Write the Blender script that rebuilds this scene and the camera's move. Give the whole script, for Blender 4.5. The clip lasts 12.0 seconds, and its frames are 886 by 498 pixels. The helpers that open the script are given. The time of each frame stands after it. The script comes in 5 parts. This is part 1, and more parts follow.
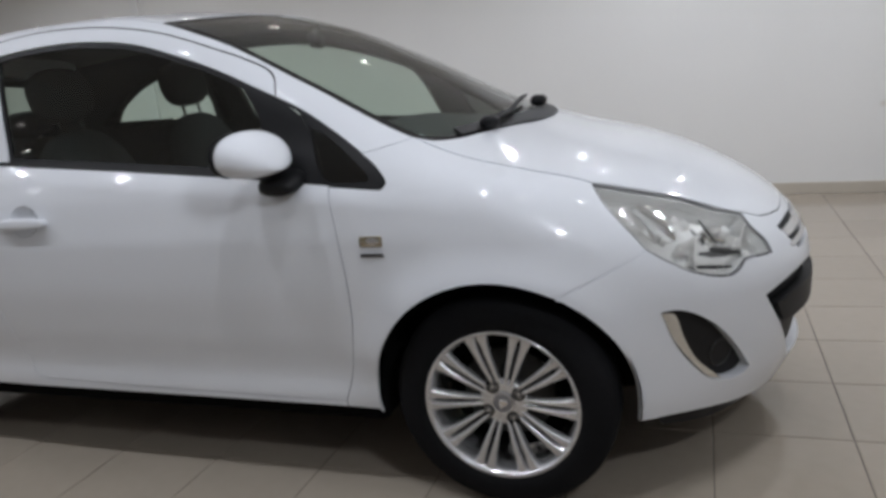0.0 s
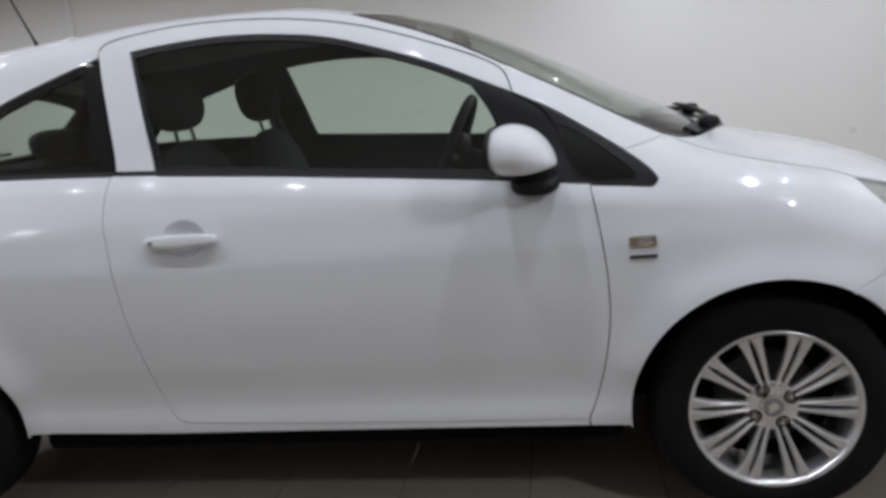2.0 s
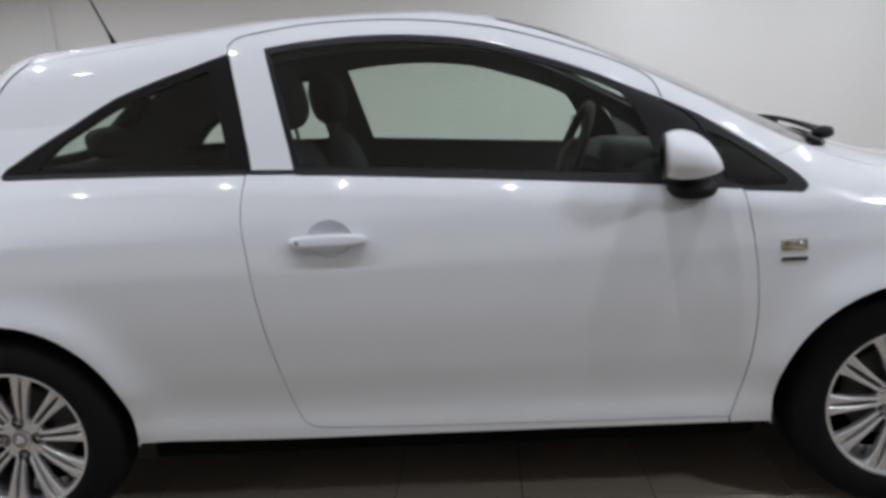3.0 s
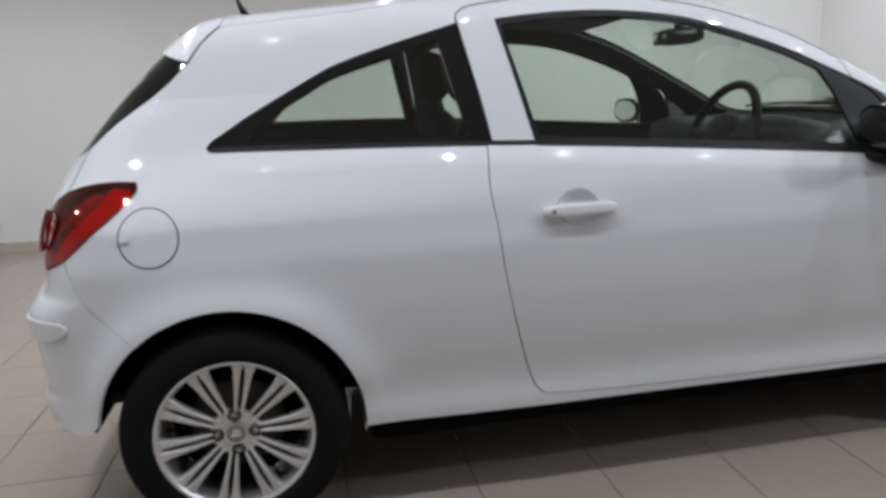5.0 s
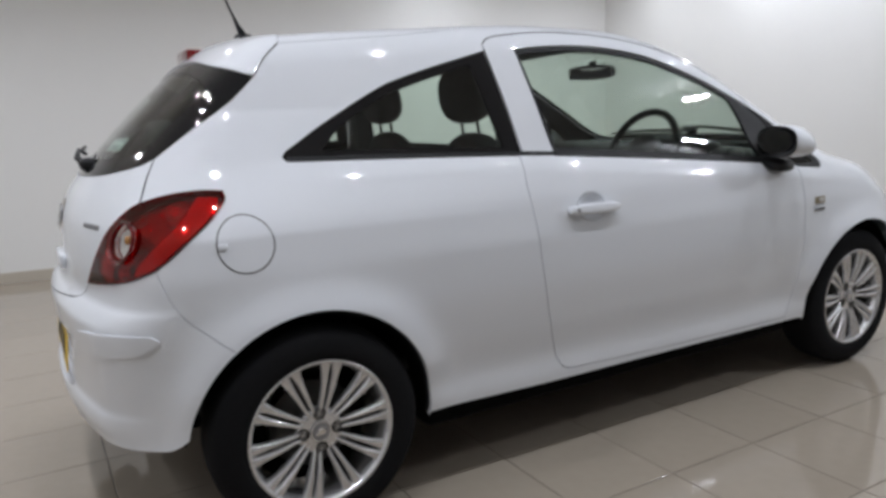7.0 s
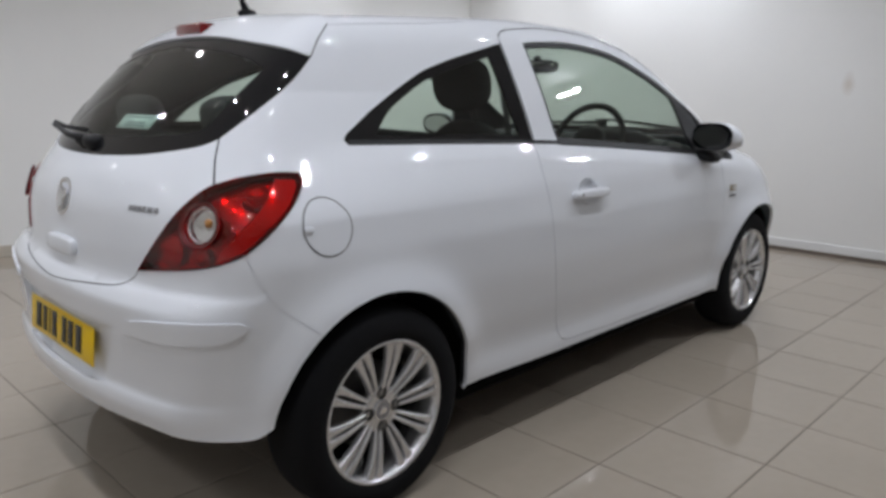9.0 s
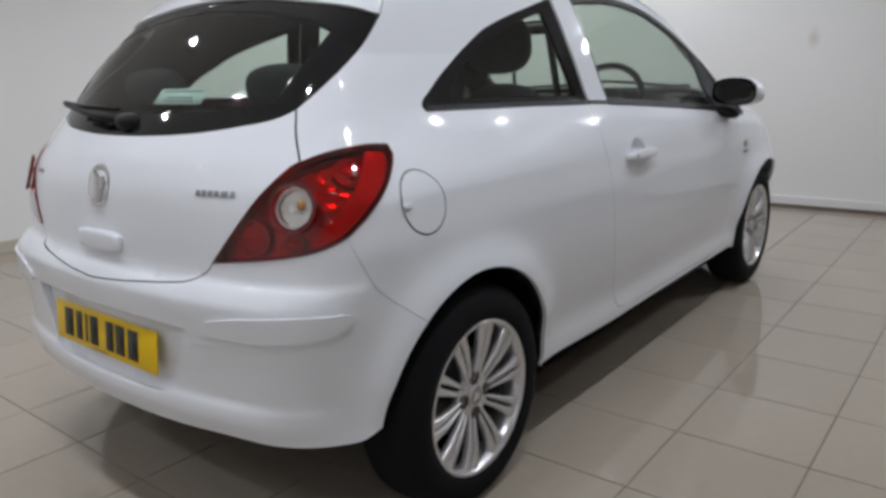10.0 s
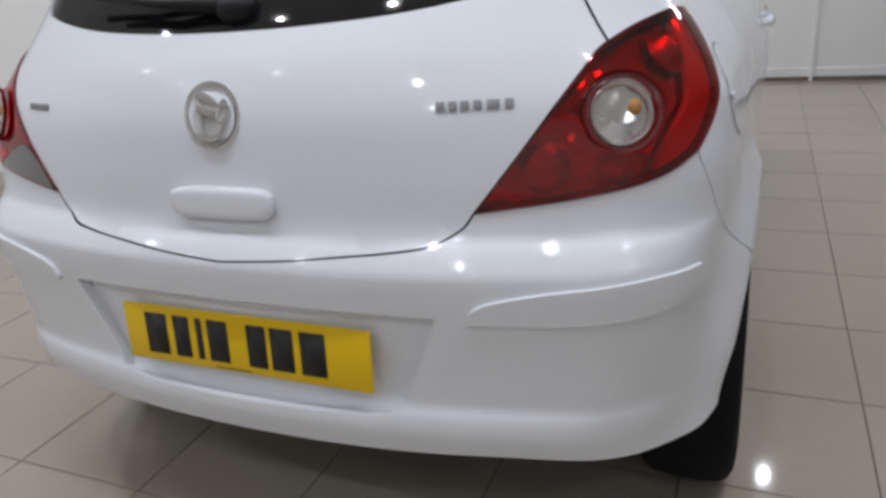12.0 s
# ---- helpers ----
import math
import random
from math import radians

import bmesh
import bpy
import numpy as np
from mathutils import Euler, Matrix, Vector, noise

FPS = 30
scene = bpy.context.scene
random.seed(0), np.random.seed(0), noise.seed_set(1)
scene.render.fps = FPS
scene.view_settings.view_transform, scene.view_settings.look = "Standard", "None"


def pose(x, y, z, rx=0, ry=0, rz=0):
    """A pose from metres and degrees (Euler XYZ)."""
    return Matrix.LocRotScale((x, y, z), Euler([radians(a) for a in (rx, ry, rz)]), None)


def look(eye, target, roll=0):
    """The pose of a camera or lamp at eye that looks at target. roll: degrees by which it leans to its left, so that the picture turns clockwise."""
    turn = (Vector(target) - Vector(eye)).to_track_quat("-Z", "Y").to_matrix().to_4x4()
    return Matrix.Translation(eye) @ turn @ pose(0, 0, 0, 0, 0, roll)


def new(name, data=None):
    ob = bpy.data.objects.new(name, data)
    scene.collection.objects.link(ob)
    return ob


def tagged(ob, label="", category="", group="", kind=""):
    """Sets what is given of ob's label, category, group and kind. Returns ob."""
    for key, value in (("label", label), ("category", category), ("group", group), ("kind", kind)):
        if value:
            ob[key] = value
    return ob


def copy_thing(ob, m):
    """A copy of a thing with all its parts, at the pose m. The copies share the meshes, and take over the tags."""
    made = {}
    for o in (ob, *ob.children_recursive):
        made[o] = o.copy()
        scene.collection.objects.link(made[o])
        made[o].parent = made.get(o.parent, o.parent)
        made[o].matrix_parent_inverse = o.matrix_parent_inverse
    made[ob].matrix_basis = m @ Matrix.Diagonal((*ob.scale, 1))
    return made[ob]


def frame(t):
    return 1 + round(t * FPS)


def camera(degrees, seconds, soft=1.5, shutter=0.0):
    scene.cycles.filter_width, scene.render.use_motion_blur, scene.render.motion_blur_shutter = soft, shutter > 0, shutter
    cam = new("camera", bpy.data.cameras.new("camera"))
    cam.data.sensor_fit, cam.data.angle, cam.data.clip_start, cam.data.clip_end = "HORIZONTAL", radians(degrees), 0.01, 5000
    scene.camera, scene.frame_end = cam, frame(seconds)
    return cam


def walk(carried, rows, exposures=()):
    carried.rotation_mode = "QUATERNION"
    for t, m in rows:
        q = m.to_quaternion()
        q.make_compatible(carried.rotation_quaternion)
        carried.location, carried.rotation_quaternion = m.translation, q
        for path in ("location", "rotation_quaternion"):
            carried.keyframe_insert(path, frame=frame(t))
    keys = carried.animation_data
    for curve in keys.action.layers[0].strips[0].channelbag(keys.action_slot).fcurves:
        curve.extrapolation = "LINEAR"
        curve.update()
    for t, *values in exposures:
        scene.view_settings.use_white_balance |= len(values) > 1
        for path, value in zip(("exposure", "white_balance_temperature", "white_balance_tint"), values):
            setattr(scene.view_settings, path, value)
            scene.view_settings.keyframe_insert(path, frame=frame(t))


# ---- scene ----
cam = camera(62.5, 12.0, soft=3.4)
PATH = [
    (0, (3.031, -2.518, 1.207), (2.354, -0.701, 0.715), -6.2),
    (0.5, (2.812, -2.558, 1.202), (2.248, -0.702, 0.714), -6.6),
    (1, (2.553, -2.567, 1.153), (2.081, -0.674, 0.713), -6.5),
    (1.5, (2.29, -2.583, 1.164), (1.891, -0.671, 0.731), -6.3),
    (2, (2.003, -2.641, 1.17), (1.68, -0.71, 0.761), -5.6),
    (2.5, (1.752, -2.678, 1.222), (1.492, -0.744, 0.786), -5.1),
    (3, (1.413, -2.722, 1.2), (1.285, -0.767, 0.802), -4.1),
    (3.5, (1.119, -2.754, 1.262), (1.084, -0.809, 0.799), -3.7),
    (5.5, (0.01, -2.684, 1.198), (0.504, -0.794, 0.771), -2.7),
    (6, (-0.238, -2.665, 1.199), (0.444, -0.832, 0.783), -2.2),
    (6.5, (-0.46, -2.644, 1.182), (0.388, -0.877, 0.788), -2.1),
    (7, (-0.644, -2.652, 1.181), (0.33, -0.944, 0.813), -2.0),
    (9, (-1.281, -2.289, 1.202), (0.114, -0.918, 0.786), 0.5),
    (9.5, (-1.38, -2.109, 1.174), (0.084, -0.817, 0.741), -0.9),
    (10, (-1.465, -1.858, 1.168), (0.055, -0.651, 0.685), -1.8),
    (10.5, (-1.505, -1.609, 1.138), (0.065, -0.484, 0.618), -3.0),
    (11, (-1.509, -1.341, 1.12), (0.106, -0.313, 0.542), -3.6),
    (11.5, (-1.472, -1.083, 1.11), (0.169, -0.148, 0.452), -4.4),
    (12, (-1.48, -0.801, 1.107), (0.216, -0.044, 0.363), -5.2),
]
walk(cam, [(t, look(eye, target, roll)) for t, eye, target, roll in PATH], [(0.0, -0.14), (2.0, -0.07), (3.5, 0.03), (6.0, 0.06), (7.2, 0.04), (9.0, -0.07), (12.0, -0.02)])

# ---- light: an indoor showroom, lit by rows of ceiling downlights and added fill ----
ROOM_X, ROOM_Y, CEILING = (-5.2, 4.72), (-6.4, 4.4), 2.55
# one ring of downlights round the parking place: a near row, a far row, and a short column at each end
RING_X = [-0.10, 0.74, 1.58, 2.39]
NEAR_Y, FAR_Y, REAR_X = -1.39, 1.80, -0.86
LAMPS = [(x, y) for y in (NEAR_Y, FAR_Y) for x in RING_X]
LAMPS += [(REAR_X, y) for y in (NEAR_Y, -0.62, 0.06, 0.80, FAR_Y)] + [(3.20, -1.05), (3.72, -0.10), (4.25, 0.60), (4.30, 1.35), (3.20, FAR_Y), (2.70, 2.75), (4.15, 2.35)]
# the open half of the room behind the car: unseen downlights, mostly added fill
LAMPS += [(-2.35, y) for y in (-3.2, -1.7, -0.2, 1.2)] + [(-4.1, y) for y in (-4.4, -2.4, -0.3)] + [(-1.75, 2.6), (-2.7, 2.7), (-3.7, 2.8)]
LAMP_WATTS = 5.1

world = bpy.data.worlds.new("dim_surroundings")
scene.world = world
world.use_nodes = True
world.node_tree.nodes["Background"].inputs[0].default_value = (0.9, 0.95, 1.0, 1)
world.node_tree.nodes["Background"].inputs[1].default_value = 0.02

lamp_data = bpy.data.lights.new("downlight_beam", "AREA")
lamp_data.shape, lamp_data.size, lamp_data.energy = "DISK", 0.026, LAMP_WATTS
lamp_data.color = (0.928, 0.97, 1.07)
lamp_data.spread = radians(170)
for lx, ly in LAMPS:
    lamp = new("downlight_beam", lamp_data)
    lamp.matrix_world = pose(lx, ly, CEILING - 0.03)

# a ceiling floodlight with three lamps, ahead of the car
FLOOD_AT, FLOOD_AIM = Vector((4.10, -2.45, 2.44)), Vector((0.9, -0.7, 0.7))
FLOOD_TURN = (FLOOD_AIM - FLOOD_AT).to_track_quat("-Z", "Y").to_matrix().to_4x4()
flood_data = bpy.data.lights.new("flood_beam", "AREA")
flood_data.shape, flood_data.size, flood_data.energy = "DISK", 0.050, 4.6
flood_data.color = (0.93, 0.98, 1.08)
flood_data.spread = radians(150)
for k in (-1, 0, 1):
    lamp = new("flood_beam", flood_data)
    lamp.matrix_world = Matrix.Translation(FLOOD_AT) @ FLOOD_TURN @ Matrix.Translation((k * 0.085, 0, -0.004))

# ---- materials ----
def mat(name, colour, rough=0.5, metal=0.0, coat=0.0, grain=0.0, scale=40.0, bump=0.0, spec=0.5, blotch=0.0, vary=0.0):
    """A Principled material; grain: fine variation of tone, blotch: broad variation, vary: from object to object."""
    m = bpy.data.materials.new(name)
    m.use_nodes = True
    t = m.node_tree
    p = t.nodes["Principled BSDF"]
    p.inputs["Base Color"].default_value = (*colour, 1)
    p.inputs["Roughness"].default_value = rough
    p.inputs["Metallic"].default_value = metal
    p.inputs["Coat Weight"].default_value = coat
    p.inputs["Coat Roughness"].default_value = 0.04
    p.inputs["Coat IOR"].default_value = 1.75 if coat == 1.0 else 1.5
    p.inputs["Specular IOR Level"].default_value = spec
    if grain or blotch or vary or bump:
        place = t.nodes.new("ShaderNodeTexCoord")
        fine, broad = t.nodes.new("ShaderNodeTexNoise"), t.nodes.new("ShaderNodeTexNoise")
        fine.inputs["Scale"].default_value, broad.inputs["Scale"].default_value = scale, scale * 0.06
        fine.inputs["Detail"].default_value = 6
        for n in (fine, broad):
            t.links.new(place.outputs["Object"], n.inputs["Vector"])
        tone = t.nodes.new("ShaderNodeMath")
        tone.operation = "MULTIPLY_ADD"
        tone.inputs[1].default_value = grain
        t.links.new(fine.outputs["Fac"], tone.inputs[0])
        wide = t.nodes.new("ShaderNodeMath")
        wide.operation = "MULTIPLY_ADD"
        wide.inputs[1].default_value = blotch
        t.links.new(broad.outputs["Fac"], wide.inputs[0])
        wide.inputs[2].default_value = 1.0 - (grain + blotch + vary) / 2
        t.links.new(wide.outputs[0], tone.inputs[2])
        last = tone
        if vary:
            info = t.nodes.new("ShaderNodeObjectInfo")
            per = t.nodes.new("ShaderNodeMath")
            per.operation = "MULTIPLY_ADD"
            per.inputs[1].default_value = vary
            t.links.new(info.outputs["Random"], per.inputs[0])
            t.links.new(tone.outputs[0], per.inputs[2])
            last = per
        mix = t.nodes.new("ShaderNodeVectorMath")
        mix.operation = "SCALE"
        mix.inputs[0].default_value = colour
        t.links.new(last.outputs[0], mix.inputs["Scale"])
        t.links.new(mix.outputs[0], p.inputs["Base Color"])
        if bump:
            b = t.nodes.new("ShaderNodeBump")
            b.inputs["Strength"].default_value = bump
            b.inputs["Distance"].default_value = 0.002
            t.links.new(fine.outputs["Fac"], b.inputs["Height"])
            t.links.new(b.outputs[0], p.inputs["Normal"])
    return m


def glass_mat(name, tint, ior=1.5, rough=0.0):
    """A thin tinted pane: it lets light straight through, and mirrors more at a grazing angle."""
    m = bpy.data.materials.new(name)
    m.use_nodes = True
    t = m.node_tree
    t.nodes.clear()
    out, mix = t.nodes.new("ShaderNodeOutputMaterial"), t.nodes.new("ShaderNodeMixShader")
    clear, gloss, side = t.nodes.new("ShaderNodeBsdfTransparent"), t.nodes.new("ShaderNodeBsdfGlossy"), t.nodes.new("ShaderNodeLayerWeight")
    side.inputs["Blend"].default_value = 0.5
    power, fres = t.nodes.new("ShaderNodeMath"), t.nodes.new("ShaderNodeMath")
    power.operation, power.inputs[1].default_value = "POWER", 5.0
    fres.operation = "MULTIPLY_ADD"
    least = ((ior - 1) / (ior + 1)) ** 2 * 1.5
    fres.inputs[1].default_value, fres.inputs[2].default_value = 1 - least, least
    t.links.new(side.outputs["Facing"], power.inputs[0])
    t.links.new(power.outputs[0], fres.inputs[0])
    clear.inputs[0].default_value = (*tint, 1)
    gloss.inputs["Color"].default_value = (1, 1, 1, 1)
    gloss.inputs["Roughness"].default_value = rough
    t.links.new(fres.outputs[0], mix.inputs[0])
    t.links.new(clear.outputs[0], mix.inputs[1])
    t.links.new(gloss.outputs[0], mix.inputs[2])
    t.links.new(mix.outputs[0], out.inputs[0])
    return m


def lit_mat(name, colour, strength):
    m = mat(name, colour, 0.4)
    p = m.node_tree.nodes["Principled BSDF"]
    p.inputs["Emission Color"].default_value = (*colour, 1)
    p.inputs["Emission Strength"].default_value = strength
    return m


PAINT = mat("white_car_paint", (0.77, 0.79, 0.825), 0.6, coat=1.0, grain=0.01, blotch=0.02, scale=60, spec=0.1)
BLACK_TRIM = mat("black_plastic_trim", (0.008, 0.008, 0.009), 0.5, spec=0.25, grain=0.2, scale=200, bump=0.05)
BLACK_GLOSS = mat("gloss_black_plastic", (0.008, 0.008, 0.009), 0.035)
GLASS = glass_mat("green_tinted_glass", (0.78, 0.86, 0.80))
CLEAR = glass_mat("clear_lamp_cover", (0.96, 0.97, 0.97))
RED_COVER = glass_mat("red_lamp_cover", (0.76, 0.010, 0.012))
DARK_GLASS = glass_mat("dark_privacy_edge_glass", (0.10, 0.11, 0.11))
TYRE = mat("tyre_rubber", (0.009, 0.009, 0.01), 0.85, grain=0.4, scale=90, bump=0.15, spec=0.12)
ALLOY = mat("silver_alloy", (0.68, 0.68, 0.69), 0.20, metal=0.75, coat=0.4, grain=0.06, scale=60)
STEEL = mat("brake_steel", (0.09, 0.088, 0.085), 0.45, metal=0.9, grain=0.3, scale=50)
CHROME = mat("chrome", (0.85, 0.85, 0.86), 0.07, metal=1.0)
DULL_CHROME = mat("satin_chrome", (0.78, 0.78, 0.76), 0.16, metal=1.0, grain=0.1)
LINER = mat("dark_wheel_liner", (0.006, 0.006, 0.006), 0.95, spec=0.05, grain=0.3, scale=40)
CLOTH = mat("charcoal_seat_cloth", (0.014, 0.015, 0.017), 0.95, grain=0.5, scale=300, bump=0.3, blotch=0.2)
CABIN = mat("charcoal_cabin_plastic", (0.018, 0.020, 0.023), 0.6, spec=0.3, grain=0.2, scale=200, bump=0.1)
HEADLINER = mat("grey_headliner_cloth", (0.16, 0.16, 0.155), 0.95, grain=0.2, scale=250)
RED = mat("red_lamp_plastic", (0.62, 0.006, 0.008), 0.12, coat=1.0, blotch=0.5, scale=260)
DARK_RED = mat("dark_red_lamp_plastic", (0.16, 0.004, 0.006), 0.15, coat=1.0)
SMOKE = mat("smoked_lamp_plastic", (0.05, 0.035, 0.035), 0.15, coat=1.0)
AMBER = mat("amber_bulb", (0.42, 0.20, 0.06), 0.3)
PLATE = mat("yellow_number_plate", (0.82, 0.53, 0.0), 0.35, grain=0.03)
INK = mat("black_plate_paint", (0.01, 0.01, 0.011), 0.5)
GOLD = mat("gold_emblem", (0.50, 0.44, 0.32), 0.25, metal=0.9)
PAPER = mat("pale_green_ticket_paper", (0.55, 0.66, 0.63), 0.7, grain=0.05)
PAPER_INK = mat("grey_ticket_print", (0.2, 0.25, 0.26), 0.7)
TILE = mat("polished_beige_tile", (0.385, 0.332, 0.270), 0.06, grain=0.10, scale=24, blotch=0.12, vary=0.06, spec=0.5)
GROUT = mat("dark_tile_grout", (0.12, 0.10, 0.085), 0.9, grain=0.3, scale=60)
SKIRT = mat("cream_tile_skirting", (0.55, 0.50, 0.42), 0.3, grain=0.08, scale=30, vary=0.05)
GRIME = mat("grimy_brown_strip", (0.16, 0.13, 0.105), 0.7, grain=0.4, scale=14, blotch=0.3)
CEIL = mat("white_ceiling_paint", (0.82, 0.82, 0.81), 0.9, grain=0.03, scale=40)
LAMP_GLOW = lit_mat("downlight_lens", (1.0, 0.96, 0.9), 5.0)


def wall_mat(name, colour, marks):
    """Matt wall paint, with a few old smudges at given places (x, y, z, width, height, strength)."""
    m = mat(name, colour, 0.75, grain=0.02, scale=30, blotch=0.05, bump=0.05)
    t = m.node_tree
    p = t.nodes["Principled BSDF"]
    source = p.inputs["Base Color"].links[0].from_socket
    where = t.nodes.new("ShaderNodeNewGeometry")
    wob = t.nodes.new("ShaderNodeTexNoise")
    wob.inputs["Scale"].default_value = 14
    for x, y, z, wide, tall, strong in marks:
        off = t.nodes.new("ShaderNodeVectorMath")
        off.operation = "SUBTRACT"
        off.inputs[1].default_value = (x, y, z)
        t.links.new(where.outputs["Position"], off.inputs[0])
        size = t.nodes.new("ShaderNodeVectorMath")
        size.operation = "DIVIDE"
        size.inputs[1].default_value = (wide, wide, tall)
        t.links.new(off.outputs[0], size.inputs[0])
        far = t.nodes.new("ShaderNodeVectorMath")
        far.operation = "LENGTH"
        t.links.new(size.outputs[0], far.inputs[0])
        rough = t.nodes.new("ShaderNodeMath")
        rough.operation = "ADD"
        t.links.new(far.outputs["Value"], rough.inputs[0])
        t.links.new(wob.outputs["Fac"], rough.inputs[1])
        fade = t.nodes.new("ShaderNodeMapRange")
        fade.inputs[1].default_value, fade.inputs[2].default_value = 0.6, 1.5
        fade.inputs[3].default_value, fade.inputs[4].default_value = strong, 0.0
        t.links.new(rough.outputs[0], fade.inputs[0])
        mix = t.nodes.new("ShaderNodeMix")
        mix.data_type = "RGBA"
        t.links.new(fade.outputs[0], mix.inputs["Factor"])
        t.links.new(source, mix.inputs["A"])
        mix.inputs["B"].default_value = (0.45, 0.33, 0.2, 1)
        source = mix.outputs["Result"]
    t.links.new(source, p.inputs["Base Color"])
    return m


LAMP_SILVER = mat("silver_lamp_plastic", (0.86, 0.86, 0.84), 0.18, metal=0.35, grain=0.06, scale=80)
LAMP_BRIGHT = mat("bright_lamp_chrome", (0.93, 0.93, 0.92), 0.05, metal=0.92, bump=0.6, scale=34, grain=0.04)
SCRIPT = mat("dull_silver_lettering", (0.30, 0.30, 0.31), 0.4, metal=0.6)


def facet_mat(name, colour, cells, deep=0.7):
    """Silvered plastic moulded in small facets that each catch a lamp."""
    m = mat(name, colour, 0.10, metal=0.85)
    t = m.node_tree
    place, cell, b = t.nodes.new("ShaderNodeTexCoord"), t.nodes.new("ShaderNodeTexVoronoi"), t.nodes.new("ShaderNodeBump")
    cell.inputs["Scale"].default_value = cells
    b.inputs["Strength"].default_value, b.inputs["Distance"].default_value = deep, 0.006
    t.links.new(place.outputs["Object"], cell.inputs["Vector"])
    t.links.new(cell.outputs["Distance"], b.inputs["Height"])
    t.links.new(b.outputs[0], t.nodes["Principled BSDF"].inputs["Normal"])
    return m


TAIL_BACK = facet_mat("dim_tail_lamp_reflector", (0.62, 0.62, 0.62), 38, 0.55)
HEAD_BACK = facet_mat("faceted_headlight_back", (0.93, 0.93, 0.92), 30, 0.30)
FINE_FACETS = facet_mat("fine_faceted_reflector", (0.80, 0.79, 0.77), 60, 0.22)
WALL = wall_mat("white_wall_paint", (0.84, 0.835, 0.815), [(4.72, -0.55, 1.30, 0.05, 0.09, 0.35), (4.2, 3.28, 0.62, 0.035, 0.03, 0.3)])

# ---- the outer skin of the hatchback, as one smooth implicit form (rear axle at x = 0, nose towards +x) ----
def curve(*knots):
    """A smooth monotone curve through (x, value) knots."""
    xs = np.array([k[0] for k in knots], float)
    ys = np.array([k[1] for k in knots], float)
    h, d = np.diff(xs), np.diff(ys) / np.diff(xs)
    m = np.zeros(len(xs))
    m[0], m[-1] = d[0], d[-1]
    for i in range(1, len(xs) - 1):
        if d[i - 1] * d[i] > 0:
            w1, w2 = 2 * h[i] + h[i - 1], h[i] + 2 * h[i - 1]
            m[i] = (w1 + w2) / (w1 / d[i - 1] + w2 / d[i])

    def f(x):
        x = np.asarray(x, float)
        i = np.clip(np.searchsorted(xs, x) - 1, 0, len(xs) - 2)
        t = (x - xs[i]) / h[i]
        tc = np.clip(t, 0, 1)
        a = (1 + 2 * tc) * (1 - tc) ** 2 * ys[i] + tc * (1 - tc) ** 2 * h[i] * m[i]
        b = tc ** 2 * (3 - 2 * tc) * ys[i + 1] + tc ** 2 * (tc - 1) * h[i] * m[i + 1]
        return a + b + (t - tc) * h[i] * np.where(t < 0, m[0], m[-1])

    return f


top_line = curve((-0.60, 1.28), (-0.36, 1.358), (-0.2, 1.405), (0.1, 1.450), (0.5, 1.475), (0.95, 1.490), (1.25, 1.484), (1.45, 1.462), (1.62, 1.422),
                 (2.0, 1.262), (2.3, 1.104), (2.5, 1.012), (2.62, 0.970), (2.8, 0.924), (3.0, 0.855), (3.15, 0.788), (3.28, 0.708), (3.4, 0.58))
crown = curve((-0.5, 0.14), (0.2, 0.12), (0.9, 0.09), (1.3, 0.09), (1.5, 0.115), (1.7, 0.145), (2.0, 0.18), (2.3, 0.18), (2.6, 0.125), (3.0, 0.16), (3.3, 0.2))
plan_line = curve((-0.7, -0.26), (-0.43, -0.085), (-0.22, -0.038), (0.0, -0.030), (0.4, -0.018), (0.9, 0.0), (1.8, 0.0), (2.2, 0.0), (2.5, 0.0), (2.77, -0.022), (3.0, -0.10), (3.3, -0.34))
section = curve((0.10, 0.73), (0.20, 0.775), (0.255, 0.797), (0.30, 0.80), (0.36, 0.795), (0.5, 0.812), (0.65, 0.824), (0.76, 0.822), (0.84, 0.809), (0.90, 0.795), (0.95, 0.774), (1.0, 0.748),
                (1.045, 0.727), (1.2, 0.682), (1.38, 0.620), (1.5, 0.56))
nose_line = curve((0.1, 3.22), (0.2, 3.285), (0.3, 3.325), (0.42, 3.342), (0.55, 3.345), (0.63, 3.33), (0.72, 3.28), (0.8, 3.2))
tail_line = curve((0.1, -0.50), (0.19, -0.545), (0.27, -0.585), (0.33, -0.598), (0.385, -0.610), (0.405, -0.608), (0.435, -0.596), (0.58, -0.602), (0.655, -0.606), (0.69, -0.588), (0.715, -0.562), (0.8, -0.556), (0.88, -0.55),
                  (0.96, -0.525), (1.02, -0.485), (1.08, -0.432), (1.22, -0.295), (1.36, -0.150), (1.40, -0.118), (1.5, -0.06))
tail_bow = curve((0.2, 0.235), (0.4, 0.225), (0.64, 0.215), (0.72, 0.255), (0.8, 0.27), (0.9, 0.315), (1.0, 0.39), (1.08, 0.36), (1.2, 0.30), (1.3, 0.29), (1.38, 0.28))


waist_line = curve((-0.2, 1.062), (0.0, 1.058), (0.4, 1.048), (0.75, 1.036), (1.2, 1.004), (1.53, 0.976), (2.0, 0.930), (2.24, 0.903), (2.5, 0.87))


def smooth_max(a, b, k):
    h = np.maximum(k - np.abs(a - b), 0) / k
    return np.maximum(a, b) + h * h * k / 4


